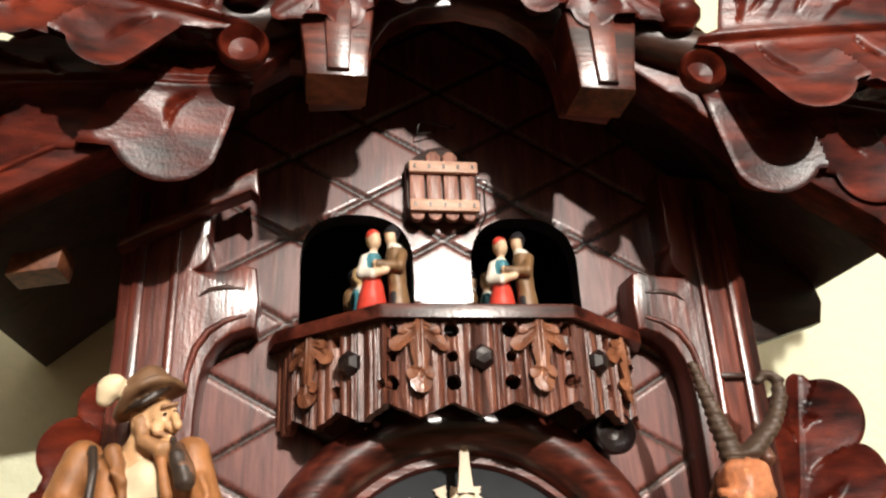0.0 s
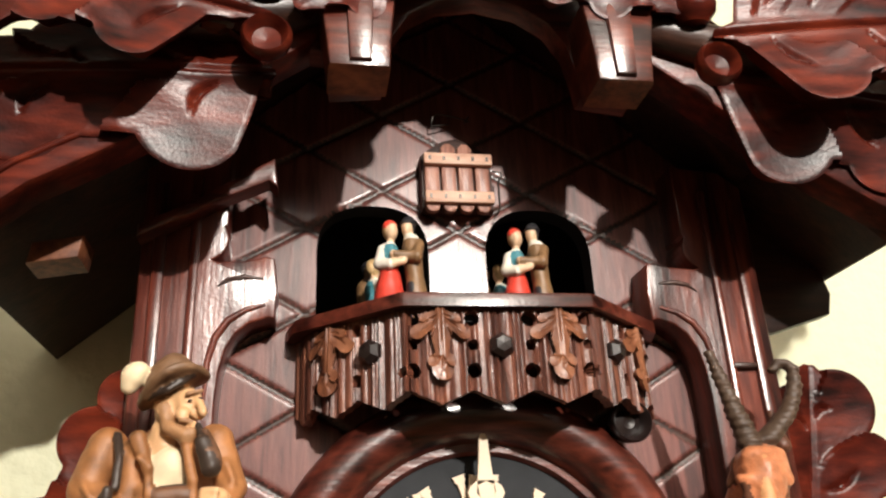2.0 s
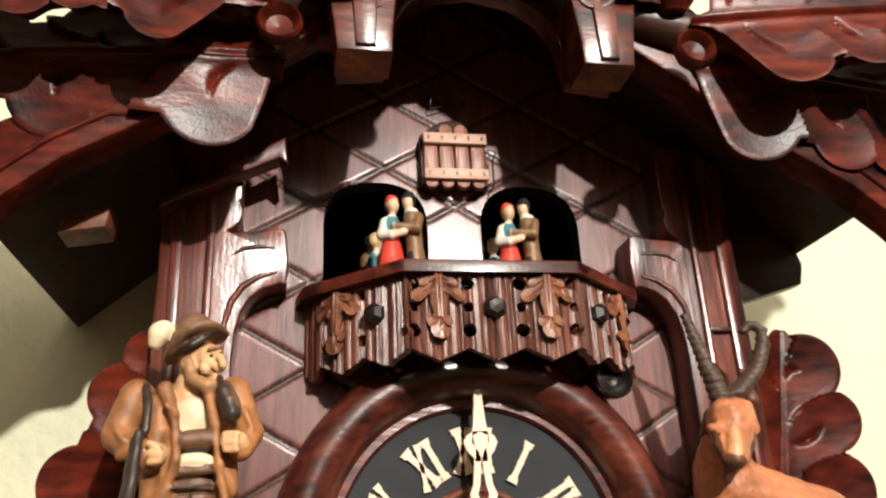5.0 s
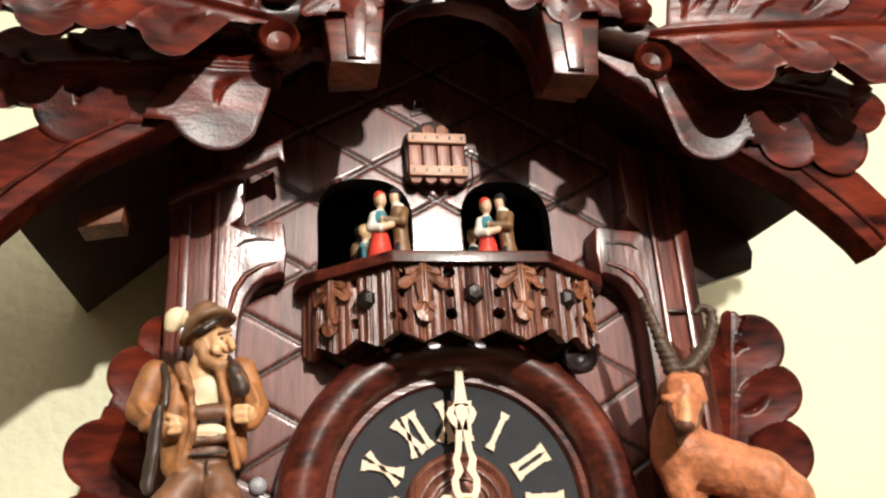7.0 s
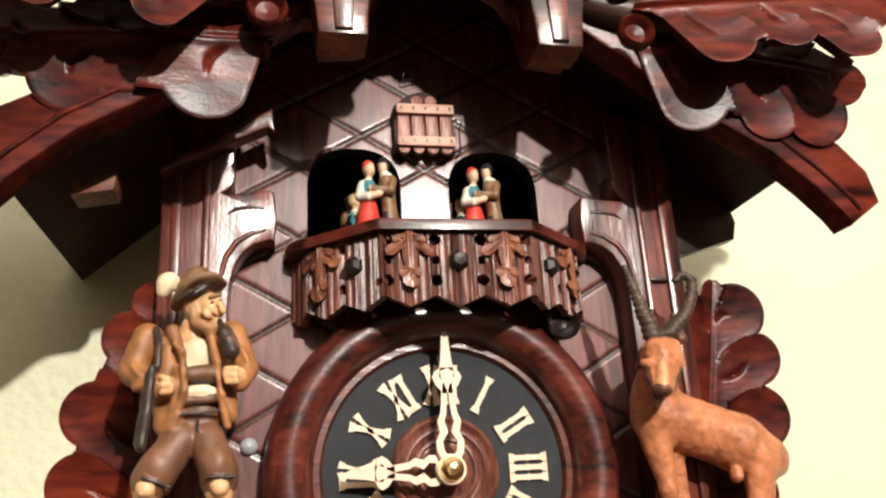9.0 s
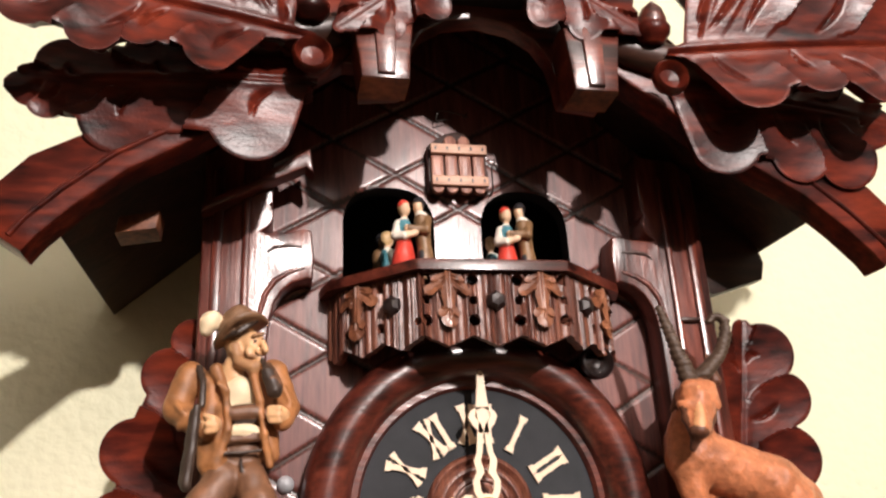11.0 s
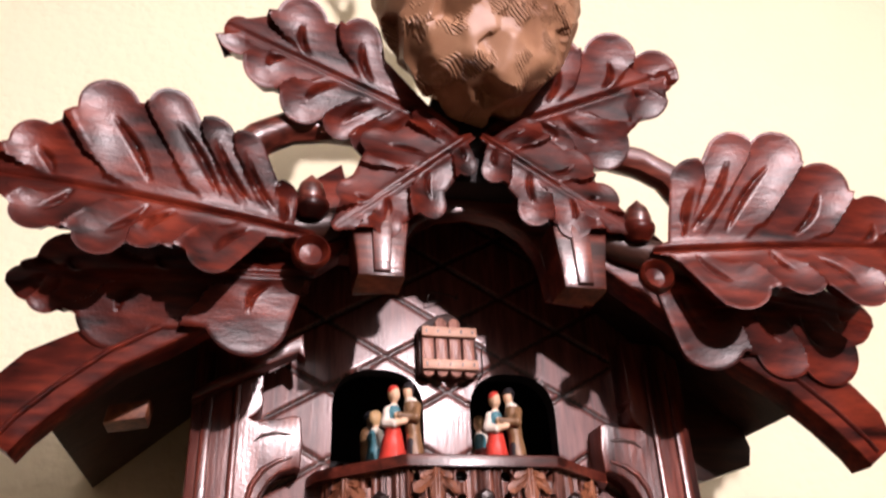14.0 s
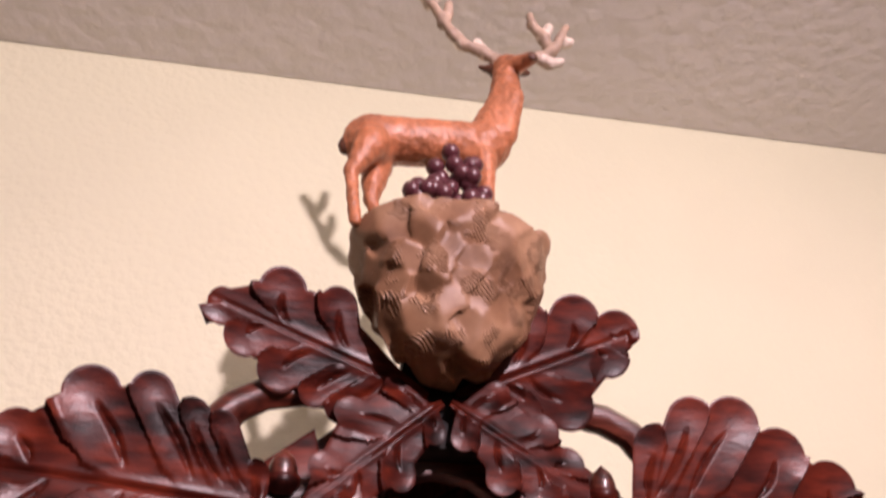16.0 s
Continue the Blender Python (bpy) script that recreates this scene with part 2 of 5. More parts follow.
def oak_leaf(name, base, tip, lobes, thick=0.010, cell=0.00085, fold=0.0, tilt=0.0, k=1.0, y0=0.0, y1=0.0, arch=0.0, seed=0, neck=0.5, web=0.93):
    """A carved oak leaf lying in x and z, facing -y: a rib from base to tip, and one rounded lobe for each (x, z, radius).
    fold lifts its two halves towards the viewer, tilt its upper side alone; y0 and y1 place its foot and its tip in depth."""
    rnd = random.Random(seed)
    base, tip = np.array(base, float), np.array(tip, float)
    L = np.linalg.norm(tip - base)
    ex = (tip - base) / L
    ey = np.array([-ex[1], ex[0]])
    arms = []
    for x, z, r in lobes:
        r *= 1.2
        q = np.array((x, z)) - base
        u, v = q @ ex, q @ ey
        foot = max(0.10 * L, u - max(0.75 * abs(v), 2.5 * r - 3 * abs(v)))
        d = np.array((u - foot, v))
        d /= np.linalg.norm(d)
        arms.append((np.array((foot, 0.0)), np.array((u, v)) - d * r, r, rnd.uniform(-1, 1)))
    arms.append((np.array((0.3 * L, 0.0)), np.array((L - neck * arms[-1][2], 0.0)), neck * arms[-1][2], 0.0))
    pts = np.array([c for a in arms for c in (a[1] - a[2], a[1] + a[2])])
    lo = np.minimum(pts.min(0), (0, 0)) - 3 * cell
    hi = np.maximum(pts.max(0), (L, 0)) + 3 * cell
    nx, ny = [int(c) for c in np.ceil((hi - lo) / cell)]
    P = np.stack(np.meshgrid(lo[0] + cell * np.arange(nx + 1), lo[1] + cell * np.arange(ny + 1), indexing="ij"), -1)

    def one(p, a, b, ra, rb):
        ab = b - a
        t = np.clip(((p - a) @ ab) / (ab @ ab), 0, 1)
        axis = np.linalg.norm(p - a - t[..., None] * ab, axis=-1)
        side = np.array((abs(ab[1]), -math.copysign(ab[0], ab[1]))) / np.linalg.norm(ab)
        return axis - (ra + (rb - ra) * t ** 0.8), t, axis, (p - a) @ side

    reach = {}
    for side in (1, -1):
        c = sorted((a[1][0] + 0.3 * a[2], abs(a[1][1]) + 0.5 * a[2]) for a in arms[:-1] if a[1][1] * side > 0)
        reach[side] = ([0.0, 0.16 * L] + [q[0] for q in c] + [L], [0.0015, 0.25 * c[0][1]] + [web * q[1] for q in c] + [0.35 * arms[-1][2]])

    def field(p):
        c = np.where(p[..., 1] >= 0, np.interp(p[..., 0], *reach[1]), np.interp(p[..., 0], *reach[-1]))
        d = np.maximum((np.abs(p[..., 1]) - c) * 0.85, np.maximum(-p[..., 0], p[..., 0] - L))
        own, ts, ax, sd, best = np.zeros(p.shape[:-1], int), np.zeros(p.shape[:-1]), np.zeros(p.shape[:-1]), np.zeros(p.shape[:-1]), np.full(p.shape[:-1], 9.0)
        for i, (a, b, r, _) in enumerate(arms):
            e, t, axis, q = one(p, a, b, 0.62 * r, r)
            near = axis / r < best
            best = np.where(near, axis / r, best)
            own, ts, ax, sd = np.where(near, i, own), np.where(near, t, ts), np.where(near, axis, ax), np.where(near, q, sd)
            d = np.minimum(d, e)
        return d, own, ts, ax, sd

    mid = P[:-1, :-1] + cell / 2
    keep = field(mid)[0] < 0
    used = np.zeros((nx + 1, ny + 1), int)
    for i in (0, 1):
        for j in (0, 1):
            used[i : nx + i, j : ny + j] += keep
    d = field(P)[0]
    g = np.stack(np.gradient(d, cell), -1)
    g /= np.maximum(np.linalg.norm(g, axis=-1, keepdims=True), 0.3)
    rim = (used > 0) & (used < 4)
    P = P - g * (np.clip(d, -cell, cell) * rim)[..., None]
    d, own, ts, ax, sd = field(P)
    u, v = P[..., 0], np.abs(P[..., 1])
    r = np.array([a[2] for a in arms])[own]
    j = np.array([a[3] for a in arms])[own]
    lobe = own < len(arms) - 1
    out = np.clip((ts - 0.15) * 1.4, 0, 1)
    h = fold * v + tilt * ey[1] * P[..., 1] + arch * 4 * (u / L) * (1 - u / L)
    # each lobe leans like a shingle over its neighbour and dips along its middle
    h = h + k * out * lobe * (0.0016 * np.clip(sd / r, -1.3, 1.3) + 0.0013 * np.clip(ax / r, 0, 1.2) ** 2 + 0.0008 * j * ts)
    h = h - 0.0003 * k * np.clip(1 + d / 0.0012, 0, 1) ** 2
    # crescent gouge along each lobe, steep on one side
    run = np.clip((ts - 0.20 - 0.06 * j) / 0.72, 0, 1)
    across = sd - 0.16 * r * np.sin(np.pi * run) * np.sign(j)
    wide = np.where(across > 0, 0.0014, 0.0007) * k * (0.3 + 0.7 * np.sin(np.pi * run))
    h = h - 0.0017 * k * lobe * np.sin(np.pi * run) ** 0.6 * np.exp(-((across / wide) ** 2))
    # the midrib: a fine cut between two raised lips
    h = h + (0.0013 * np.exp(-(v / (0.0034 * k)) ** 2) - 0.0019 * np.exp(-(v / (0.0010 * k)) ** 2)) * k * np.clip(1.15 - u / L, 0, 1)
    depth = y0 + (y1 - y0) * u / L
    W = base + u[..., None] * ex + P[..., 1:2] * ey
    front = np.stack([W[..., 0], depth - h, W[..., 1]], -1)
    # undercut: the back's outline is smaller than the front's
    P2 = P - g * (0.55 * thick * np.clip(1 + d / (1.2 * thick), 0, 1))[..., None]
    W2 = base + P2[..., 0:1] * ex + P2[..., 1:2] * ey
    back = np.stack([W2[..., 0], depth - h + thick, W2[..., 1]], -1)
    index = -np.ones((nx + 1, ny + 1), int)
    on = used > 0
    index[on] = np.arange(on.sum())
    n = int(on.sum())
    verts = np.concatenate([front[on], back[on]])
    faces = []
    cells = np.argwhere(keep)
    padded = np.pad(keep, 1)
    for i, c in cells:
        q = (index[i, c], index[i + 1, c], index[i + 1, c + 1], index[i, c + 1])
        faces.append(q)
        faces.append((n + q[3], n + q[2], n + q[1], n + q[0]))
        for (di, dj), e0, e1 in (((0, -1), q[0], q[1]), ((1, 0), q[1], q[2]), ((0, 1), q[2], q[3]), ((-1, 0), q[3], q[0])):
            if not padded[i + 1 + di, c + 1 + dj]:
                faces.append((e1, e0, n + e0, n + e1))
    return mesh_from(name, verts, faces, angle=50)


def sculpt(name, prims, cell, blend, mats, crisp=()):
    """One organic skin round tapered limbs and lumps: samples their joint distance on a grid and nets its surface.
    prims: (start, end, radius, radius, material number) or (centre, radii, material number)."""
    lo = np.array([1e9] * 3)
    hi = -lo
    for p in prims:
        if len(p) == 5:
            for c, r in ((p[0], p[2]), (p[1], p[3])):
                lo, hi = np.minimum(lo, np.array(c) - r), np.maximum(hi, np.array(c) + r)
        else:
            lo, hi = np.minimum(lo, np.array(p[0]) - p[1]), np.maximum(hi, np.array(p[0]) + p[1])
    lo, hi = lo - 3 * cell, hi + 3 * cell
    n = np.ceil((hi - lo) / cell).astype(int) + 1
    g = np.stack(np.meshgrid(*[lo[i] + cell * np.arange(n[i]) for i in range(3)], indexing="ij"), -1)

    def dist(p, q):
        if len(p) == 5:
            a, b = np.array(p[0], float), np.array(p[1], float)
            ab = b - a
            t = np.clip(((q - a) @ ab) / max(ab @ ab, 1e-12), 0, 1)
            return np.linalg.norm(q - a - t[..., None] * ab, axis=-1) - (p[2] + (p[3] - p[2]) * t)
        r = np.array(p[1], float)
        k = np.linalg.norm((q - np.array(p[0])) / r, axis=-1)
        return (k - 1) * r.min()

    d = np.full(tuple(n), 1.0)
    for p in prims:
        if len(p) == 5:
            p0 = np.minimum(np.array(p[0]) - p[2], np.array(p[1]) - p[3])
            p1 = np.maximum(np.array(p[0]) + p[2], np.array(p[1]) + p[3])
        else:
            p0, p1 = np.array(p[0]) - p[1], np.array(p[0]) + p[1]
        i0 = np.maximum(0, np.floor((p0 - lo) / cell).astype(int) - 4)
        i1 = np.minimum(n, np.ceil((p1 - lo) / cell).astype(int) + 5)
        win = tuple(slice(i0[i], i1[i]) for i in range(3))
        e, f = dist(p, g[win]), d[win]
        soft = blend * (0.12 if p[-1] in crisp else 1)
        h = np.clip(0.5 + 0.5 * (f - e) / soft, 0, 1)
        d[win] = f * (1 - h) + e * h - soft * h * (1 - h)
    inside = d < 0
    cnt = np.zeros(n - 1)
    acc = np.zeros((*(n - 1), 3))
    corners = [(i, j, k) for i in (0, 1) for j in (0, 1) for k in (0, 1)]

    def cut(c):
        return tuple(slice(c[i], n[i] - 1 + c[i]) for i in range(3))

    for c0 in corners:
        for ax in range(3):
            if c0[ax]:
                continue
            c1 = tuple(c0[i] + (i == ax) for i in range(3))
            d0, d1 = d[cut(c0)], d[cut(c1)]
            x = (d0 < 0) != (d1 < 0)
            t = np.where(x, d0 / np.where(x, d0 - d1, 1), 0)
            cnt += x
            for i in range(3):
                acc[..., i] += np.where(x, c0[i] + (t if i == ax else 0), 0)
    cells = np.argwhere(cnt > 0)
    index = -np.ones(n - 1, int)
    index[tuple(cells.T)] = np.arange(len(cells))
    verts = lo + cell * (cells + acc[tuple(cells.T)] / cnt[tuple(cells.T)][:, None])
    faces = []
    for ax in range(3):
        b, c = (ax + 1) % 3, (ax + 2) % 3
        s0 = [slice(1, n[i] - 1) for i in range(3)]
        s0[ax] = slice(0, n[ax] - 1)
        s1 = list(s0)
        s1[ax] = slice(1, n[ax])
        change = np.argwhere(inside[tuple(s0)] != inside[tuple(s1)])
        for e in change:
            q = e + 1
            q[ax] = e[ax]
            ring = []
            for db, dc in ((1, 1), (0, 1), (0, 0), (1, 0)):
                w = q.copy()
                w[b] -= db
                w[c] -= dc
                ring.append(index[tuple(w)])
            if min(ring) >= 0:
                faces.append(ring if inside[tuple(q)] else ring[::-1])
    # knife-cut unevenness
    verts = np.array([Vector(v) + 0.55 * cell * noise.noise_vector(Vector(v) * 210) for v in verts])
    me = mesh_from(name, verts, faces, angle=180)
    mid = np.array([verts[f].mean(0) for f in faces])
    near = np.stack([dist(p, mid) for p in prims])
    pick = np.array([p[-1] for p in prims])[near.argmin(0)]
    for m in mats:
        me.materials.append(m)
    me.polygons.foreach_set("material_index", pick.astype(np.int32))
    return me


# ---- room ----
WALL_Y = 0.095


def slab(name, x0, x1, y0, y1, z0, z1, mat, label, category, rise=0.0):
    me = box(name, x0, x1, y0, y1, z0, z1, bevel=0)
    for v in me.vertices:
        v.co.z += rise * v.co.x
    me.materials.append(mat)
    return tagged(new(name, me), label, category, kind="structure")


slab("wall_north", -2.2, 2.2, WALL_Y, WALL_Y + 0.12, 0, 2.9, WALL_PAINT, "pale yellow painted wall with sprayed orange-peel texture", "wall")
slab("wall_south", -2.2, 2.2, -3.12, -3.0, 0, 2.9, BOUNCE_WALL, "unseen tan wall behind the viewer, toned for bounce light", "wall")
slab("wall_east", 2.2, 2.32, -3.12, WALL_Y + 0.12, 0, 2.9, BOUNCE_WALL, "unseen tan side wall, toned for bounce light", "wall")
slab("wall_west", -2.32, -2.2, -3.12, WALL_Y + 0.12, 0, 2.9, BOUNCE_WALL, "unseen tan side wall, toned for bounce light", "wall")
slab("floor", -2.32, 2.32, -3.12, WALL_Y + 0.12, -0.1, 0.0, FLOOR_WOOD, "plain brown wooden floor", "floor")
slab("ceiling", -2.19, 2.19, -2.99, WALL_Y - 0.001, BASE + 0.687, BASE + 0.75, CEILING_PAINT, "grey-white textured ceiling, sloping slightly", "ceiling", rise=0.056)

# ---- the clock's case ----
clock = tagged(new("cuckoo_clock"), "large dark walnut cuckoo clock carved with oak leaves, on the wall", "cuckoo clock")
clock.location = (0, 0, BASE)
DIAL_Z = 0.0405
ARCHES = (-0.0340, 0.0325)
ARCH_W, ARCH_SPRING, ARCH_RISE, ARCH_FLOOR = 0.0218, 0.1690, 0.0212, 0.128


def roof_z(x, lift=0.0):
    return 0.300 + lift - 0.86 * abs(x)


def arch_edge(n=28):
    """Outline of one arched opening, about its own middle."""
    pts = [(-ARCH_W, ARCH_FLOOR)]
    for i in range(n + 1):
        a = math.pi * (1 - i / n)
        c, s = math.cos(a), math.sin(a)
        pts.append((ARCH_W * math.copysign(abs(c) ** 0.8, c), ARCH_SPRING + ARCH_RISE * s ** 0.8))
    return pts + [(ARCH_W, ARCH_FLOOR)]


def in_arch(x, z):
    for c in ARCHES:
        dx = abs(x - c)
        if z < ARCH_FLOOR or dx > ARCH_W * 1.25 or z > ARCH_SPRING + ARCH_RISE * 1.25:
            continue
        if z <= ARCH_SPRING:
            k = dx / ARCH_W
        else:
            k = ((dx / ARCH_W) ** 2.5 + ((z - ARCH_SPRING) / ARCH_RISE) ** 2.5) ** 0.4
        return k, c
    return 9.0, 0.0


def front_panel():
    """Thin board with two arched openings and a lattice of V-cut grooves."""
    step = 0.0011
    nx, nz = int(0.226 / step), int(0.375 / step)
    verts, inside = [], []
    for i in range(nx + 1):
        for j in range(nz + 1):
            x, z = -0.113 + i * step, -0.085 + j * step
            k, c = in_arch(x, z)
            inside.append(k < 0.975)
            if 0.96 < k < 1.055 and z > ARCH_FLOOR + step:
                if z <= ARCH_SPRING:
                    x = c + (x - c) / k
                else:
                    x, z = c + (x - c) / k, ARCH_SPRING + (z - ARCH_SPRING) / k
            y = 0.0
            for s in (1, -1):
                q = (z - 0.18 - s * 0.58 * x) / 0.0346
                d = abs(q - round(q)) * 0.0346 / 1.156
                y = max(y, 0.0016 * max(0.0, 1 - d / 0.0011))
            verts.append((x, y, z))
    faces = []
    row = nz + 1
    for i in range(nx):
        for j in range(nz):
            x, z = -0.113 + (i + 0.5) * step, -0.085 + (j + 0.5) * step
            q = (i * row + j, (i + 1) * row + j, (i + 1) * row + j + 1, i * row + j + 1)
            if z > roof_z(x, -0.002) or any(inside[c] for c in q):
                continue
            faces.append(q)
    return mesh_from("front_panel", verts, faces, angle=80)


panel_mesh = front_panel()
panel_mesh.materials.append(WOOD_PANEL)
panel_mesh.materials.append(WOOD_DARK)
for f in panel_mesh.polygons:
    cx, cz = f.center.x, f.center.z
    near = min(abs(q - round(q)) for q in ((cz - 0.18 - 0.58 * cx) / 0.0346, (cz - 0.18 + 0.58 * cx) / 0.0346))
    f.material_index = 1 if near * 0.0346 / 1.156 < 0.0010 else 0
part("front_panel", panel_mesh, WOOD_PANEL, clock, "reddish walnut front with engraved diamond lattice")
for c in ARCHES:
    rim = arch_edge()
    n = len(rim)
    verts = [(c + x, y, z) for y in (0.0003, 0.010) for x, z in rim]
    part("arch_lining", mesh_from("arch_lining", verts, [(i, i + 1, n + i + 1, n + i) for i in range(n - 1)]), VOID_AND_SHADE, clock, "black-painted edge of an arched opening")
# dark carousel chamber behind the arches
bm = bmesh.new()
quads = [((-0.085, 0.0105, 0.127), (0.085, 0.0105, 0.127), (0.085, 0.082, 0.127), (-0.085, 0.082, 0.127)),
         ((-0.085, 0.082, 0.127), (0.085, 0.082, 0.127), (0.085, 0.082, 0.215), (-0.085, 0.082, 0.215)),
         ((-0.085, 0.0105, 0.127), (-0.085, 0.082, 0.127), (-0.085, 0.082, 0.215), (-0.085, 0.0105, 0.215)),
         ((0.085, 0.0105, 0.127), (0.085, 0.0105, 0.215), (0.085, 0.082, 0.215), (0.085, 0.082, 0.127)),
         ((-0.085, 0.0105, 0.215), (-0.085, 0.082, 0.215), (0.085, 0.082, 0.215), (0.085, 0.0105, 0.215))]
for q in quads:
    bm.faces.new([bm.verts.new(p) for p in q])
part("carousel_chamber", from_bm("carousel_chamber", bm, smooth=False), VOID_AND_SHADE, clock, "black inside of the dancers' chamber")
part("turntable", lathe("turntable", [(0.0, 0), (0.055, 0), (0.055, 0.003), (0.0, 0.003)], (0, 0, 0), 48), VOID_AND_SHADE, clock, "black dancers' turntable").matrix_basis = pose(0, 0.016, 0.1305, 90, 0, 0)

for s in (-1, 1):
    part("side_board", box("side_board", s * 0.113 - 0.004, s * 0.113 + 0.004, 0.0005, WALL_Y - 0.002, -0.085, 0.200, 0.001), WOOD_Z, clock)
part("bottom_board", box("bottom_board", -0.117, 0.117, 0.0005, WALL_Y - 0.002, -0.093, -0.085, 0.001), WOOD_X, clock)


def mirrored(pts, s):
    return [(s * x, z) for x, z in (pts if s > 0 else pts[::-1])]


# ---- side frames with scrolled cut-outs ----
SIDE = ([(0.117, -0.085), (0.117, 0.196), (0.1085, 0.203), (0.0875, 0.205), (0.0875, 0.1745)] + arc(0.0955, 0.1685, 0.0085, 145, 250, 8) +
        [(0.0905, 0.1598), (0.0800, 0.1605), (0.0735, 0.1622), (0.0706, 0.1612), (0.0694, 0.1500), (0.0700, 0.1385), (0.0722, 0.1392)] +
        [(0.0785, 0.1372), (0.0830, 0.1335), (0.0862, 0.1280), (0.0880, 0.1205), (0.0888, 0.1100), (0.0890, -0.085)])
for s in (-1, 1):
    frame_me = prism("side_frame", mirrored(SIDE, s), -0.015, 0.0, 0.0022, seg=3)
    sf = part("side_frame", frame_me, WOOD_Z, clock, "scroll-cut side frame of dark walnut")
    # raised beads that run down the frame
    for x, w in ((0.0985, 0.0016), (0.1105, 0.0022)):
        part("bead", box("bead", s * x - w, s * x + w, -0.0172, -0.0145, -0.084, 0.196 - (x - 0.09) * 0.3, 0.0012), WOOD_Z, sf)
    bead = tube("scroll_bead", [(s * x, -0.0152, z) for x, z in ((0.0735, 0.1438), (0.0800, 0.1418), (0.0860, 0.1378), (0.0900, 0.1315), (0.0920, 0.1230), (0.0925, 0.1080))],
                [0.0006, 0.0011, 0.0014, 0.0014, 0.0012, 0.0005], 8)
    part("scroll_bead", bead, WOOD_Z, sf)
    # raised dark slivers; their colour stands for the shade in carved hollows
    cut = tube("cut", [(s * x, -0.0150, z) for x, z in ((0.0745, 0.1535), (0.0810, 0.1540), (0.0865, 0.1530), (0.0900, 0.1505))], [0.0004, 0.0010, 0.0009, 0.0003], 8)
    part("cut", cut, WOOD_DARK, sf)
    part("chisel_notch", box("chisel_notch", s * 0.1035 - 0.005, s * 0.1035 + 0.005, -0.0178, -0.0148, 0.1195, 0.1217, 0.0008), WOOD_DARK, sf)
    # stepped trim under the roof
    trim = [(0.0715, 0.1975), (0.0700, 0.1850), (0.0735, 0.1880), (0.0910, 0.1795), (0.0990, 0.1745), (0.1170, 0.1650), (0.1170, 0.1700), (0.0990, 0.1795), (0.0910, 0.1850)]
    if s < 0:
        part("roof_trim", prism("roof_trim", mirrored(trim, s), -0.0240, -0.0155, 0.0012), WOOD_X, clock, "curved trim under the eave")

# ---- roof ----
for s in (-1, 1):
    run = [(0.0, roof_z(0)), (0.118, roof_z(0.118)), (0.118, roof_z(0.118, 0.0135)), (0.0, roof_z(0, 0.0135))]
    ex = 0.171 if s < 0 else 0.160
    end = [(0.1182, roof_z(0.1182)), (ex, roof_z(ex)), (ex + 0.006, roof_z(ex) + 0.008), (0.1182, roof_z(0.1182, 0.0135))]
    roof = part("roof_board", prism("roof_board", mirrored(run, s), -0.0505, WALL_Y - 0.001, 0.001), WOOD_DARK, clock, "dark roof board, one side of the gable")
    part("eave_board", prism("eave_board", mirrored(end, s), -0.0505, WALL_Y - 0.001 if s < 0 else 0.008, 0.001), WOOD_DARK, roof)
    # eave bracket blocks on the underside
    if s < 0:
        block = prism("eave_block", [(-0.1500, 0.1535), (-0.1340, 0.1560), (-0.1330, 0.1640), (-0.1490, 0.1610)], -0.027, -0.012, 0.0008)
        part("eave_block", block, WOOD_END, clock, "small wooden block under the eave")
    else:
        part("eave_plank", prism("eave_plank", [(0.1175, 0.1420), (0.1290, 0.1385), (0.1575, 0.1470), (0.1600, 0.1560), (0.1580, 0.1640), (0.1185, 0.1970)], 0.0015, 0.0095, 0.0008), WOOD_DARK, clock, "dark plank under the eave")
    # flared fascia in front of the roof edge
    lower = [(0.052, 0.2300), (0.060, 0.2190), (0.080, 0.2045), (0.100, 0.1890), (0.1215, 0.1750), (0.1400, 0.1640), (0.1570, 0.1490), (0.1680, 0.1375), (0.1725, 0.1310)]
    upper = [(0.1880, 0.1415), (0.1850, 0.1560), (0.1740, 0.1690), (0.1560, 0.1790), (0.1300, 0.1980), (0.1000, 0.2290), (0.0850, 0.2440), (0.0600, 0.2640)]
    fascia = part("fascia", prism("fascia", mirrored(lower + upper, s), -0.065, -0.051, 0.0018), WOOD_LEAF, clock, "flared carved fascia along the eave")
    ridge = [(x + 0.0045, z + 0.0065) for x, z in lower[3:]]
    part("moulding", tube("moulding", [(s * x, -0.0650, z) for x, z in ridge], [0.0012] * len(ridge), 8), WOOD_LEAF, fascia)

# inner gable board with its arch and two square brackets
GAB = [(-0.0530, 0.2050), (-0.0352, 0.2070), (-0.0340, 0.2160), (-0.0315, 0.2270), (-0.0255, 0.2370), (-0.0150, 0.2440), (0.0, 0.2468)]
GAB = GAB + [(-x, z) for x, z in GAB[-2::-1]] + [(0.0545, 0.2190), (0.0700, 0.2200), (0.0920, 0.2080), (0.0920, 0.2300), (0.0, 0.3080), (-0.0920, 0.2300), (-0.0920, 0.2080), (-0.0700, 0.2200), (-0.0545, 0.2190)]
gable = part("gable_board", prism("gable_board", GAB, -0.0602, -0.0508, 0.001), WOOD_X, clock, "arched gable board beneath the leaves")
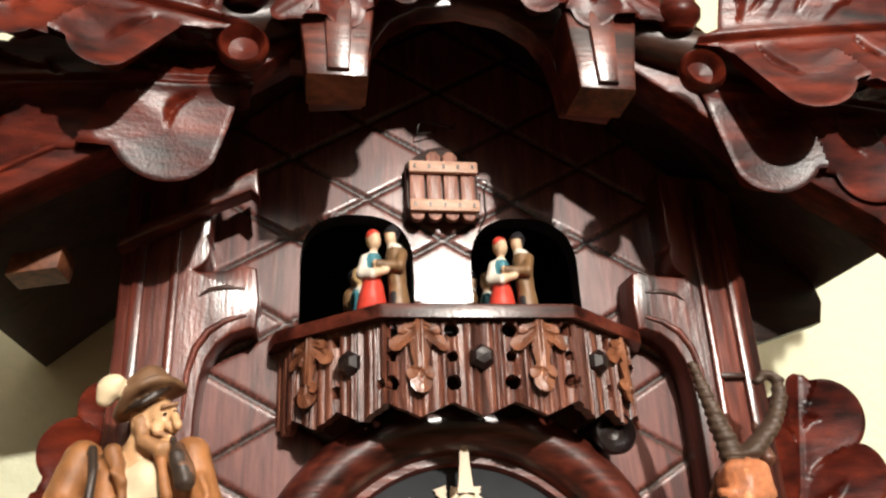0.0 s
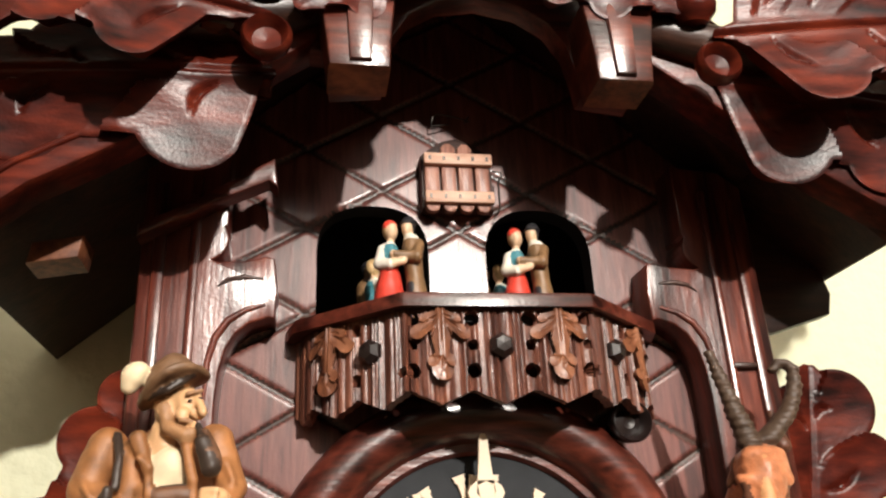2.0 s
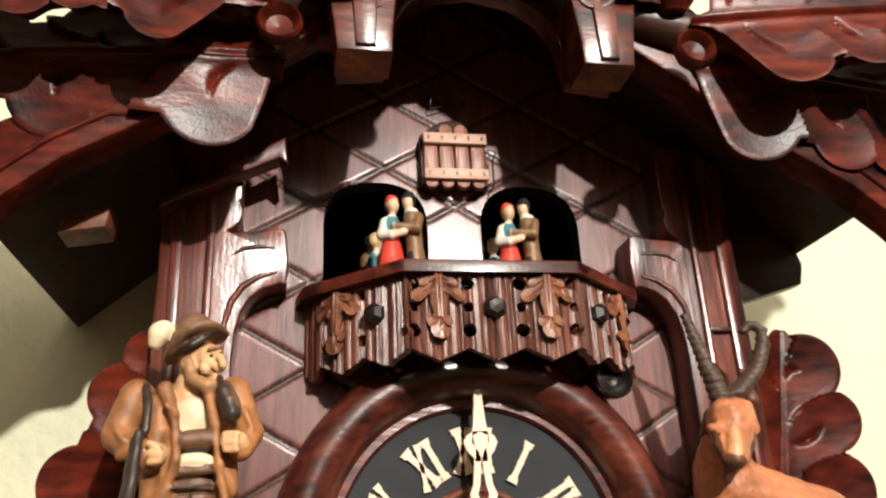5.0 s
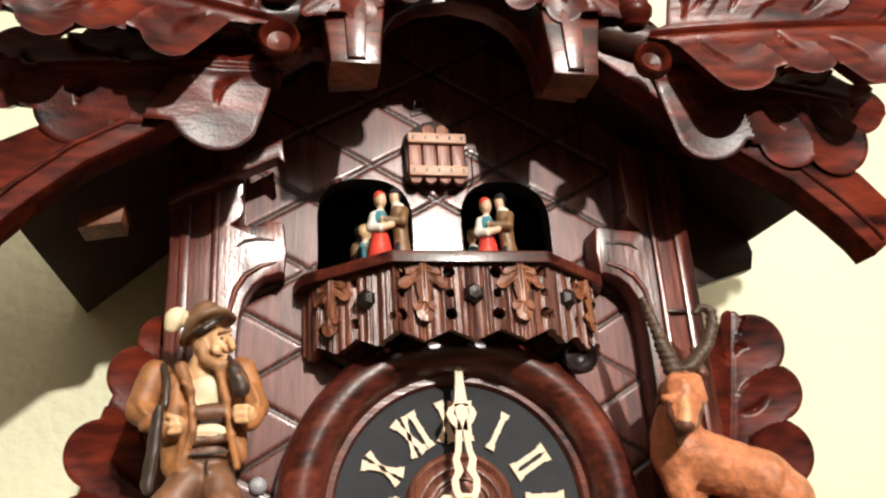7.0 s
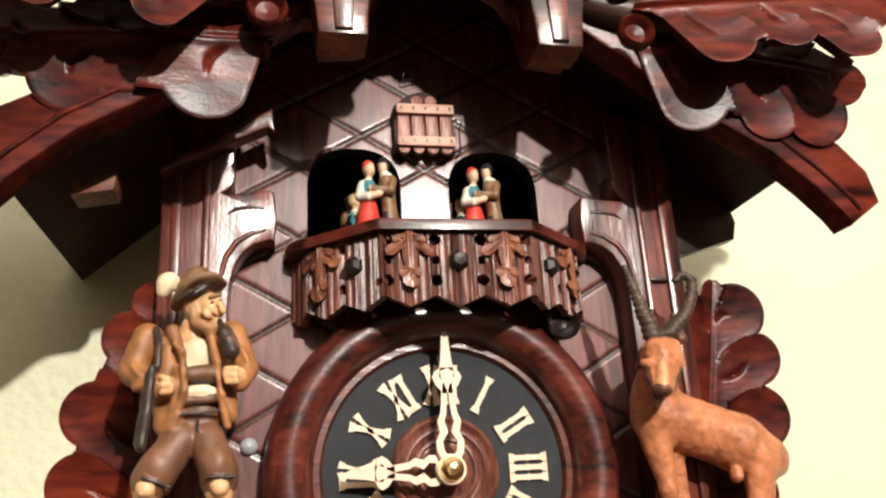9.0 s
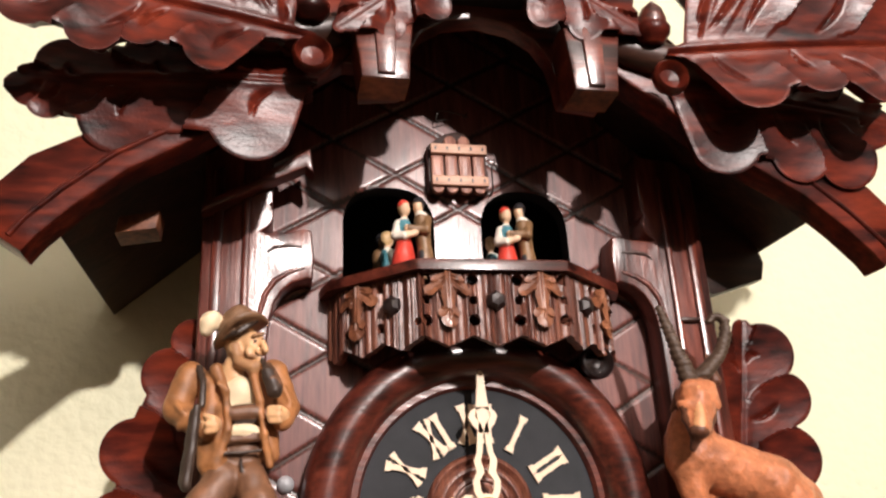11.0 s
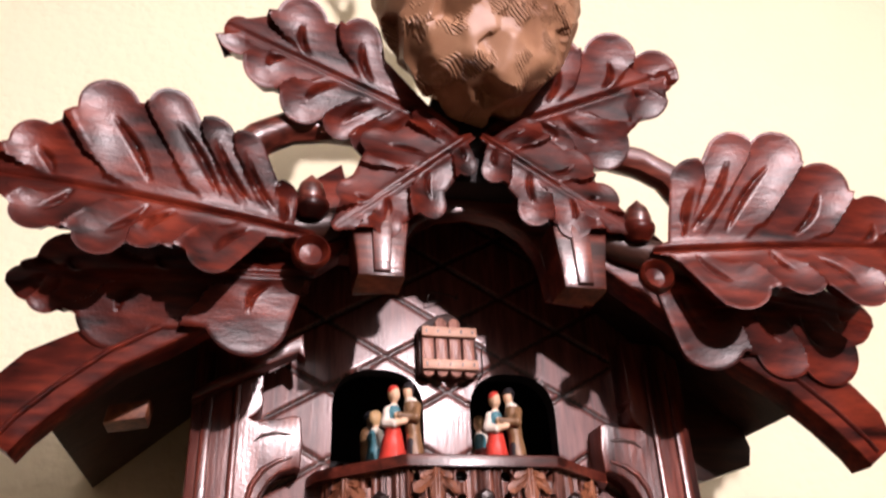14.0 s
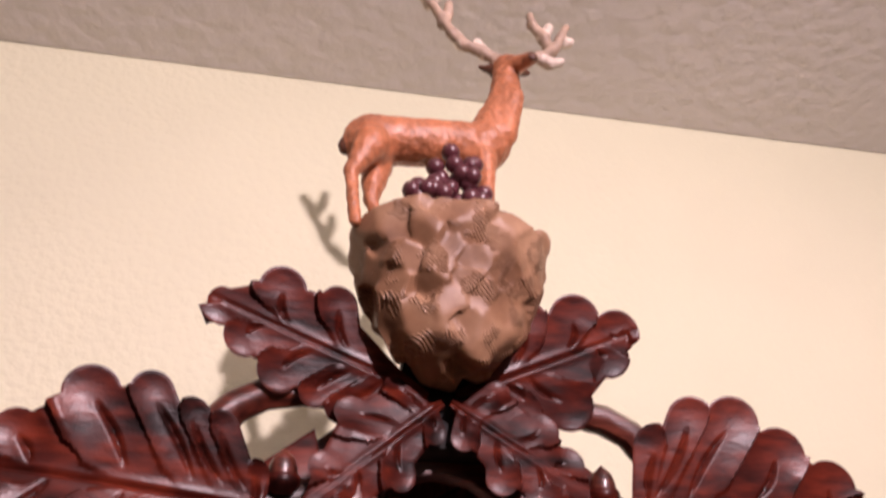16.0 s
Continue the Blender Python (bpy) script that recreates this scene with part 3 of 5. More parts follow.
for s in (-1, 1):
    br = [(0.0345, 0.2020), (0.0540, 0.2020), (0.0550, 0.2120), (0.0580, 0.2330), (0.0320, 0.2330), (0.0340, 0.2120)]
    b = part("gable_bracket", prism("gable_bracket", mirrored(br, s), -0.0780, -0.0606, 0.0018, seg=2), WOOD_X, clock, "square-ended carved bracket with a polished face")
    b.data.materials.append(WOOD_END)
    for f in b.data.polygons:
        f.material_index = 1 if f.normal.z < -0.7 else 0
    part("bracket_rib", prism("bracket_rib", mirrored([(0.0405, 0.2035), (0.0475, 0.2035), (0.0490, 0.2330), (0.0395, 0.2330)], s), -0.0798, -0.0775, 0.0012), WOOD_X, b)


# ---- carved leaves, vines and acorns over the gable ----
def leaf(label, base, tip, lobes, **kw):
    return part("oak_leaf", oak_leaf("oak_leaf", base, tip, lobes, **kw), WOOD_LEAF, clock, label)


BROAD, EAVE = "broad lacquered oak leaf of the upper gable", "lacquered oak leaf along the eave"
TOP, SMALL, TALL = "lacquered oak leaf beside the carved rock", "small lacquered oak leaf at the gable's peak", "tall lacquered oak leaf at the clock's side"
leaf(BROAD, (-0.0718, 0.2178), (-0.1980, 0.2268), [(-0.0854, 0.2379, 0.005), (-0.1054, 0.2537, 0.0066), (-0.1176, 0.2572, 0.0065), (-0.1348, 0.2658, 0.0072), (-0.1585, 0.2647, 0.0092), (-0.1811, 0.246, 0.0073), (-0.116, 0.1932, 0.0072), (-0.1401, 0.1999, 0.0065), (-0.155, 0.1953, 0.007), (-0.1772, 0.2035, 0.0065)], y0=-0.078, y1=-0.094, fold=0.25, tilt=0.00, arch=0.004, seed=1)
leaf(EAVE, (-0.0705, 0.2056), (-0.1859, 0.1975), [(-0.105, 0.173, 0.0141), (-0.1521, 0.1729, 0.0119), (-0.184, 0.195, 0.007), (-0.1743, 0.1851, 0.0058), (-0.1035, 0.2262, 0.0092), (-0.1407, 0.2201, 0.0108), (-0.1717, 0.2161, 0.0092)], y0=-0.066, y1=-0.066, fold=-0.15, tilt=0.00, arch=0.003, seed=2)
leaf(BROAD, (0.0784, 0.2225), (0.2097, 0.2251), [(0.1007, 0.2647, 0.0085), (0.1218, 0.2759, 0.0094), (0.144, 0.2755, 0.0106), (0.1657, 0.2609, 0.0107), (0.1904, 0.2465, 0.0105), (0.1177, 0.1924, 0.01), (0.1464, 0.1997, 0.0087), (0.1704, 0.1923, 0.0082), (0.1971, 0.2148, 0.0082)], y0=-0.078, y1=-0.094, fold=0.25, tilt=0.00, arch=0.004, seed=3)
leaf(EAVE, (0.0813, 0.2129), (0.1921, 0.1985), [(0.1138, 0.1739, 0.013), (0.1478, 0.1707, 0.0117), (0.17, 0.1682, 0.012), (0.1896, 0.1943, 0.0107), (0.1265, 0.2319, 0.0123), (0.1618, 0.2281, 0.0144)], y0=-0.067, y1=-0.069, fold=-0.10, tilt=0.00, arch=0.003, seed=4)
leaf(TOP, (-0.0089, 0.2772), (-0.1141, 0.3139), [(-0.0577, 0.3232, 0.0079), (-0.0852, 0.3296, 0.0097), (-0.1117, 0.3213, 0.0088), (-0.1045, 0.2911, 0.0082), (-0.088, 0.2769, 0.0087), (-0.0692, 0.2703, 0.0064), (-0.057, 0.265, 0.0065)], y0=-0.078, y1=-0.090, fold=0.06, tilt=0.28, seed=5, neck=0.8)
leaf(TOP, (0.0047, 0.2787), (0.0995, 0.3178), [(0.0422, 0.327, 0.0098), (0.0693, 0.3327, 0.0115), (0.0925, 0.3276, 0.0105), (0.0948, 0.2985, 0.0095), (0.0729, 0.2716, 0.0102), (0.0487, 0.273, 0.0082)], y0=-0.078, y1=-0.090, fold=0.06, tilt=0.28, seed=6, neck=0.8)
leaf(SMALL, (-0.0041, 0.2704), (-0.0648, 0.2215), [(-0.0308, 0.281, 0.0041), (-0.0538, 0.2661, 0.0064), (-0.0639, 0.2402, 0.0061), (-0.0419, 0.2194, 0.0055), (-0.0232, 0.2292, 0.0059), (-0.007, 0.2506, 0.0051)], y0=-0.086, y1=-0.080, fold=-0.08, tilt=0.10, thick=0.008, k=0.75, cell=0.0008, seed=7)
leaf(SMALL, (-0.0004, 0.2708), (0.0684, 0.2309), [(0.0287, 0.2825, 0.005), (0.0521, 0.2652, 0.0074), (0.0638, 0.25, 0.0068), (0.0426, 0.2255, 0.0064), (0.0247, 0.2305, 0.0063), (0.0058, 0.2489, 0.0052)], y0=-0.086, y1=-0.080, fold=-0.08, tilt=0.10, thick=0.008, k=0.75, cell=0.0008, seed=8)
leaf(TALL, (-0.1080, -0.0500), (-0.1150, 0.1218), [(-0.1265, 0.1192, 0.0075), (-0.1370, 0.1056, 0.0095), (-0.1500, 0.0763, 0.0110), (-0.1530, 0.0490, 0.0105), (-0.1480, 0.0130, 0.0110), (-0.0960, 0.0800, 0.012), (-0.0940, 0.0400, 0.012)], y0=0.002, y1=-0.004, fold=0.10, seed=9, thick=0.012)
leaf(TALL, (0.1080, -0.0500), (0.1380, 0.1240), [(0.1575, 0.1130, 0.0125), (0.1615, 0.0900, 0.0108), (0.1605, 0.0637, 0.0125), (0.1500, 0.0300, 0.0110), (0.1420, 0.0000, 0.0100), (0.1050, 0.0800, 0.0120), (0.1180, 0.1120, 0.0100)], y0=0.002, y1=-0.004, fold=0.22, seed=10, thick=0.012)

for s in (-1, 1):
    pts = [(s * x, y, z) for x, y, z in ((0.1180, -0.066, 0.2200), (0.1150, -0.067, 0.2400), (0.1080, -0.068, 0.2560), (0.0970, -0.070, 0.2690), (0.0840, -0.070, 0.2760), (0.0660, -0.070, 0.2790), (0.0450, -0.070, 0.2770), (0.0100, -0.070, 0.2680))]
    part("vine", tube("vine", pts, [0.0075, 0.0078, 0.0082, 0.0078, 0.0075, 0.0072, 0.0070, 0.0065], 14, rough=0.16, seed=4 + s, angle=30), WOOD_X, clock, "gnarled carved vine")
# added filler, near-black to stand for the deep shade between leaves and rock
part("peak_gap_shade", prism("peak_gap_shade", [(-0.0200, 0.2520), (0.0200, 0.2520), (0.0260, 0.2760), (0.0180, 0.3050), (-0.0180, 0.3050), (-0.0260, 0.2760)], -0.0765, -0.0610, 0.002), VOID_AND_SHADE, clock, "added near-black block standing for shade behind the small leaves")
for s in (-1, 1):
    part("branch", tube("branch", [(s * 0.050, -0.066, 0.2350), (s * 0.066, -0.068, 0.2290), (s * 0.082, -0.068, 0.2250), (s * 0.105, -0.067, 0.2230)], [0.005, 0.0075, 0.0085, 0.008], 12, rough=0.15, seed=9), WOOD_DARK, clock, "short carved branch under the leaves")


def acorn(x, y, z, up):
    cup = lathe("acorn_cup", [(0.0, 0.004), (0.005, 0.003), (0.0078, -0.001), (0.0080, -0.004), (0.0068, -0.0058), (0.0062, -0.0048), (0.0045, -0.0015), (0.0, -0.0008)], (0, 0, 0), 24)
    m = pose(x, y, z, 0 if not up else -75, 0, 0)
    c = part("acorn_cup", cup, WOOD_LEAF, clock, "turned acorn cup")
    c.matrix_basis = m
    if up:
        nut = lathe("acorn_nut", [(0.0065, -0.003), (0.0062, -0.008), (0.0045, -0.0125), (0.0015, -0.0152), (0.0, -0.0165)], (0, 0, 0), 24)
        part("acorn_nut", nut, WOOD_X, c, "pointed acorn nut")


acorn(-0.0731, -0.0765, 0.2095, False)
acorn(0.0758, -0.0790, 0.2080, False)
acorn(-0.0740, -0.0760, 0.2300, True)
acorn(0.0730, -0.0770, 0.2310, True)


# ---- carved rock ----
def rock_mesh():
    """A chiselled boulder, wide and flat on top and narrow below: the inside of many cutting planes."""
    rnd = random.Random(11)
    planes = []
    count = 120
    for k in range(count):
        t = (k + 0.5) / count
        a = k * 2.39996 + rnd.uniform(-0.3, 0.3)
        h = t ** 0.8
        r = (0.013 + 0.0400 * math.sqrt(max(0.0, 1 - (1 - h) ** 2.2))) 
        slope = 0.9 * (1 - h) ** 1.3 + 0.12
        n = Vector((math.cos(a), math.sin(a) / 0.78, -slope)).normalized()
        p = Vector((r * math.cos(a), r * math.sin(a) * 0.78, -0.050 + 0.096 * h))
        planes.append((n, n.dot(p)))
    planes.append((Vector((0, 0, -1)), 0.0520))
    planes.append((Vector((0.5, 0.2, -1)).normalized(), 0.0500))
    planes.append((Vector((-0.5, -0.2, -1)).normalized(), 0.0500))
    for n, d in ((Vector((0.03, -0.10, 1)), 0.0300), (Vector((-0.20, -0.1, 1)), 0.0350), (Vector((0.2, -0.25, 1)), 0.040)):
        planes.append((n.normalized(), d / n.length))
    planes = [(n, d) for n, d in planes if d > 0.020]
    bm = bmesh.new()
    bmesh.ops.create_icosphere(bm, subdivisions=6, radius=1)

    def skin(w):
        return w * min(d / w.dot(n) for n, d in planes if w.dot(n) > 1e-4)

    # chips: flat cuts, each tilted its own way, over the rounded form
    chips = []
    for k in range(100):
        h = 1 - 2 * (k + 0.5) / 100
        a = k * 2.39996
        w = Vector((math.cos(a) * math.sqrt(1 - h * h), math.sin(a) * math.sqrt(1 - h * h), h))
        w = (w + Vector((rnd.uniform(-1, 1), rnd.uniform(-1, 1), rnd.uniform(-1, 1))) * 0.10).normalized()
        c = skin(w)
        t1 = w.orthogonal().normalized()
        t2 = w.cross(t1)
        n = (skin((w + t1 * 0.12).normalized()) - c).cross(skin((w + t2 * 0.12).normalized()) - c).normalized()
        n = n if n.dot(w) > 0 else -n
        n = (n + Vector((rnd.uniform(-1, 1), rnd.uniform(-1, 1), rnd.uniform(-1, 1))) * 0.38).normalized()
        chips.append((c * rnd.uniform(0.97, 1.01), n))
    for v in bm.verts:
        w = v.co.normalized()
        c0 = skin(w)
        q, n = min(chips, key=lambda c: (c[0] - c0).length_squared)
        r = q.dot(n) / max(0.25, w.dot(n))
        r = min(max(r, 0.86 * c0.length), 1.05 * c0.length)
        if w.z > 0.55:
            r = c0.length
        v.co = w * r * (1 + 0.010 * noise.noise(c0 * 160))
    bmesh.ops.smooth_vert(bm, verts=bm.verts[:], factor=0.45, use_axis_x=True, use_axis_y=True, use_axis_z=True)
    return from_bm("rock", bm, angle=30)


def rock_material():
    m, nodes, links, bsdf = material("carved_rock_wood")
    co = nodes.new("ShaderNodeTexCoord")
    a = nodes.new("ShaderNodeTexNoise")
    a.inputs["Scale"].default_value, a.inputs["Detail"].default_value = 38, 5
    links.new(co.outputs["Object"], a.inputs["Vector"])
    r = ramp_node(nodes, [(0.3, (0.15, 0.068, 0.032)), (0.5, (0.28, 0.145, 0.076)), (0.7, (0.40, 0.235, 0.135))])
    links.new(a.outputs["Fac"], r.inputs[0])
    w = nodes.new("ShaderNodeTexWave")
    w.inputs["Scale"].default_value, w.inputs["Distortion"].default_value, w.inputs["Detail"].default_value = 210, 1.5, 2
    w.inputs["Detail Scale"].default_value = 0.5
    turn = nodes.new("ShaderNodeVectorRotate")
    turn.rotation_type = "EULER_XYZ"
    cells = nodes.new("ShaderNodeTexVoronoi")
    cells.inputs["Scale"].default_value = 55
    links.new(co.outputs["Object"], cells.inputs["Vector"])
    links.new(cells.outputs["Color"], turn.inputs["Rotation"])
    links.new(co.outputs["Object"], turn.inputs["Vector"])
    links.new(turn.outputs[0], w.inputs["Vector"])
    k = nodes.new("ShaderNodeTexNoise")
    k.inputs["Scale"].default_value = 70
    links.new(co.outputs["Object"], k.inputs["Vector"])
    g = ramp_node(nodes, [(0.52, (0, 0, 0)), (0.60, (1, 1, 1))])
    links.new(k.outputs["Fac"], g.inputs[0])
    mul = nodes.new("ShaderNodeMath")
    mul.operation = "MULTIPLY"
    links.new(w.outputs["Fac"], mul.inputs[0])
    links.new(g.outputs[0], mul.inputs[1])
    bp = nodes.new("ShaderNodeBump")
    bp.inputs["Strength"].default_value, bp.inputs["Distance"].default_value = 0.8, 0.0014
    links.new(mul.outputs[0], bp.inputs["Height"])
    links.new(bp.outputs[0], bsdf.inputs["Normal"])
    links.new(r.outputs[0], bsdf.inputs["Base Color"])
    bsdf.inputs["Roughness"].default_value = 0.48
    return m


rock = part("rock", rock_mesh(), rock_material(), clock, "chiselled brown wooden boulder under the stag")
rock.matrix_basis = Matrix.Translation((-0.001, -0.098, 0.3285)) @ Matrix.Diagonal((1.0, 1.0, 0.92, 1.0))

# ---- dial ----
DC = (0.0, 0.0, DIAL_Z)
bezel = [(0.0508, -0.0075), (0.0520, -0.0100), (0.0545, -0.0100), (0.0552, -0.0125), (0.0560, -0.0150), (0.0590, -0.0195), (0.0640, -0.0220), (0.0690, -0.0205), (0.0728, -0.0165), (0.0742, -0.0110), (0.0745, -0.0005)]
part("dial_bezel", lathe("dial_bezel", bezel, DC, 96, angle=50), WOOD_X, clock, "turned dark walnut bezel ring")
part("dial_face", lathe("dial_face", [(0.0, -0.0068), (0.0225, -0.0068), (0.0510, -0.0070), (0.0512, 0.0)], DC, 96), BLACK_PAINT, clock, "matt black dial plate")
rings = [(0.0232, -0.0071), (0.0226, -0.0092), (0.0212, -0.0098), (0.0200, -0.0086), (0.0192, -0.0080), (0.0180, -0.0098), (0.0166, -0.0100), (0.0158, -0.0082), (0.0148, -0.0080), (0.0138, -0.0096), (0.0124, -0.0096), (0.0116, -0.0080), (0.0104, -0.0082), (0.0092, -0.0100), (0.0, -0.0100)]
part("dial_boss", lathe("dial_boss", rings, DC, 64, angle=60), WOOD_BALCONY, clock, "turned concentric wooden rings at the dial's middle")


def bars_mesh(name, bars, y0, y1):
    """Flat plates with flared, nicked ends, each from (x, z) to (x, z) with a width."""
    bm = bmesh.new()
    for (x0, z0), (x1, z1), w in bars:
        d = Vector((x1 - x0, z1 - z0))
        l = d.length
        d /= l
        n = Vector((-d.y, d.x))
        prof = [(0.0, 1.7), (0.06, 1.25), (0.10, 1.5), (0.16, 0.85), (0.46, 0.8), (0.50, 1.1), (0.54, 0.8), (0.84, 0.85), (0.90, 1.5), (0.94, 1.25), (1.0, 1.7)]
        side = [(x0 + d.x * l * u + n.x * w * k, z0 + d.y * l * u + n.y * w * k) for u, k in prof]
        other = [(x0 + d.x * l * u - n.x * w * k, z0 + d.y * l * u - n.y * w * k) for u, k in prof[::-1]]
        ring = side + other
        a = [bm.verts.new((x, y0, z)) for x, z in ring]
        b = [bm.verts.new((x, y1, z)) for x, z in ring]
        bm.faces.new(a)
        for i in range(len(ring)):
            j = (i + 1) % len(ring)
            bm.faces.new((a[i], a[j], b[j], b[i]))
    return from_bm(name, bm, smooth=False)


ROMAN = ("XII", "I", "II", "III", "IIII", "V", "VI", "VII", "VIII", "IX", "X", "XI")
R0, R1 = 0.0275, 0.0440
for hour, word in enumerate(ROMAN):
    wid = {"I": 0.0040, "V": 0.0068, "X": 0.0072}
    total = sum(wid[c] for c in word)
    bars, x = [], -total / 2
    for n, c in enumerate(word):
        m = x + wid[c] / 2
        lift = 0.00025 * n
        if c == "I":
            bars.append(((m, R0), (m, R1), 0.0013))
        elif c == "V":
            bars += [((m - 0.0024, R1), (m, R0), 0.0014), ((m + 0.0024, R1), (m + 0.0004, R0), 0.0009)]
        else:
            bars += [((m - 0.0027, R1), (m + 0.0027, R0), 0.0014), ((m + 0.0027, R1), (m - 0.0027, R0), 0.0009)]
        x += wid[c]
    a = -radians(30 * hour)
    turned = [((p[0] * math.cos(a) - p[1] * math.sin(a), DIAL_Z + p[0] * math.sin(a) + p[1] * math.cos(a)),
               (q[0] * math.cos(a) - q[1] * math.sin(a), DIAL_Z + q[0] * math.sin(a) + q[1] * math.cos(a)), w) for p, q, w in bars]
    part("numeral", bars_mesh("numeral", turned, -0.0084, -0.0069), IVORY, clock, "ivory Roman hour numeral " + word)


def hand(name, length, wide, y, degrees, label):
    """A pierced ivory hand: a loop by the hub, a waist, a crossbar and a tapering tip."""
    bm = bmesh.new()

    def strip(pts):
        prev = None
        for (x, z, w, nx) in pts:
            cur = [bm.verts.new((x - w, yy, z)) for yy in (y, y + 0.0016)] + [bm.verts.new((x + w, yy, z)) for yy in (y, y + 0.0016)]
            if prev:
                for i, j in ((0, 2), (2, 3), (3, 1), (1, 0)):
                    bm.faces.new((prev[i], prev[j], cur[j], cur[i]))
            else:
                bm.faces.new((cur[0], cur[2], cur[3], cur[1]))
            prev = cur
        bm.faces.new((prev[1], prev[3], prev[2], prev[0]))

    for s in (-1, 1):
        strip([(s * wide * a, length * u, wide * w, 0) for u, a, w in ((0.06, 0.35, 0.30), (0.13, 0.72, 0.26), (0.20, 0.78, 0.24), (0.26, 0.42, 0.30), (0.34, 0.62, 0.26), (0.40, 0.40, 0.22), (0.56, 0.24, 0.22), (0.60, 0.50, 0.34), (0.66, 0.85, 0.26), (0.70, 0.72, 0.20), (0.73, 0.22, 0.26))])
    strip([(0, length * u, wide * w, 0) for u, w in ((0.54, 0.42), (0.62, 0.34), (0.72, 0.52), (0.78, 0.42), (0.90, 0.30), (0.97, 0.26), (1.0, 0.12))])
    hub = bmesh.ops.create_circle(bm, cap_ends=True, segments=28, radius=wide * 1.05)["verts"]
    for v in hub:
        v.co = (v.co.x, y - 0.0001, v.co.y)
    me = from_bm(name, bm, smooth=False)
    ob = part(name, me, IVORY, clock, label)
    ob.matrix_basis = Matrix.Translation((0, 0, DIAL_Z)) @ pose(0, 0, 0, 0, degrees, 0)
    return ob


hand("minute_hand", 0.0560, 0.0056, -0.0215, 0.0, "pierced ivory minute hand at twelve")
hand("hour_hand", 0.0420, 0.0060, -0.0185, -90.0, "pierced ivory hour hand at nine")
part("hand_nut", lathe("hand_nut", [(0.0, -0.0265), (0.0022, -0.0262), (0.0028, -0.0248), (0.0044, -0.0240), (0.0050, -0.0222), (0.0050, -0.0100)], DC, 32), BRASS, clock, "domed brass hand nut")

# ---- balcony ----
# small corner facets shaped to give the rail its bright lamp highlight
balcony_outer = [(-0.0665, -0.001), (-0.0635, -0.0145), (-0.0302, -0.0455), (-0.0285, -0.0462), (0.0345, -0.0462), (0.0362, -0.0455), (0.0705, -0.0145), (0.0745, -0.001)]
balcony_inner = [(0.0655, -0.001), (0.0625, -0.0125), (0.0320, -0.0390), (-0.0260, -0.0390), (-0.0555, -0.0125), (-0.0580, -0.001)]
balcony = part("balcony_rail", prism("balcony_rail", balcony_outer + balcony_inner, 0.1385, 0.1336, 0.0010, axis="z"), WOOD_X, clock, "polished octagonal balcony rail, corners chamfered to catch the lamp")
part("balcony_floor", prism("balcony_floor", [(-0.058, -0.001), (-0.0540, -0.0125), (-0.0250, -0.0385), (0.0320, -0.0385), (0.0620, -0.0125), (0.066, -0.001)], 0.1290, 0.1265, 0.0, axis="z"), WOOD_DARK, clock, "dark balcony floor")


def skirt(p0, p1, holes, tips):
    """A fluted balcony board from p0 to p1 in plan, pierced with round holes, cut to a zigzag below."""
    a, b = Vector((*p0, 0)), Vector((*p1, 0))
    W = (b - a).length
    d = (b - a) / W
    out = Vector((d.y, -d.x, 0))
    nx, nz = int(W / 0.00045), 74
    top = 0.1335
    verts, gone = [], []
    for i in range(nx + 1):
        s = W * i / nx
        q = s / W * tips
        low = 0.1024 + 0.0044 * abs(2 * (q - math.floor(q)) - 1)
        for j in range(nz + 1):
            x, z = s, low + (top - low) * j / nz
            k = 9.0
            for hx, hz, r in holes:
                g = math.hypot(x - hx, z - hz) / r
                if g < k:
                    k, near = g, (hx, hz)
            gone.append(k < 0.90)
            if 0.86 < k < 1.16:
                x, z = near[0] + (x - near[0]) / k, near[1] + (z - near[1]) / k
            flute = abs(math.sin(math.pi * s / 0.0034 + 0.6 * math.sin(s * 900))) ** 0.6
            y = 0.0009 * flute + 0.0003 * math.sin(s * 2600 + 3 * math.sin(s * 700))
            verts.append(a + d * x + out * y + Vector((0, 0, z)))
    n = len(verts)
    verts += [v - out * 0.0035 for v in verts]
    row = nz + 1
    faces = []
    for i in range(nx):
        for j in range(nz):
            q = (i * row + j, (i + 1) * row + j, (i + 1) * row + j + 1, i * row + j + 1)
            if any(gone[c] for c in q):
                continue
            faces += [q, tuple(n + c for c in q)[::-1]]
        faces.append((i * row, n + i * row, n + (i + 1) * row, (i + 1) * row))
    faces += [(j, j + 1, n + j + 1, n + j) for j in range(nz)] + [(nx * row + j, n + nx * row + j, n + nx * row + j + 1, nx * row + j + 1) for j in range(nz)]
    # walls of the holes
    for i in range(nx + 1):
        for j in range(nz):
            if i < nx and j < nz:
                g0 = any(gone[c] for c in (i * row + j, (i + 1) * row + j, (i + 1) * row + j + 1, i * row + j + 1))
                for di, dj, e0, e1 in ((1, 0, (i + 1) * row + j, (i + 1) * row + j + 1), (0, 1, i * row + j + 1, (i + 1) * row + j + 1), (-1, 0, i * row + j + 1, i * row + j), (0, -1, (i + 1) * row + j, i * row + j)):
                    ii, jj = i + di, j + dj
                    if g0 or not (0 <= ii < nx and 0 <= jj < nz):
                        continue
                    if any(gone[c] for c in (ii * row + jj, (ii + 1) * row + jj, (ii + 1) * row + jj + 1, ii * row + jj + 1)):
                        faces.append((e0, e1, n + e1, n + e0))
    return mesh_from("balcony_skirt", verts, faces, angle=50), a, d, out


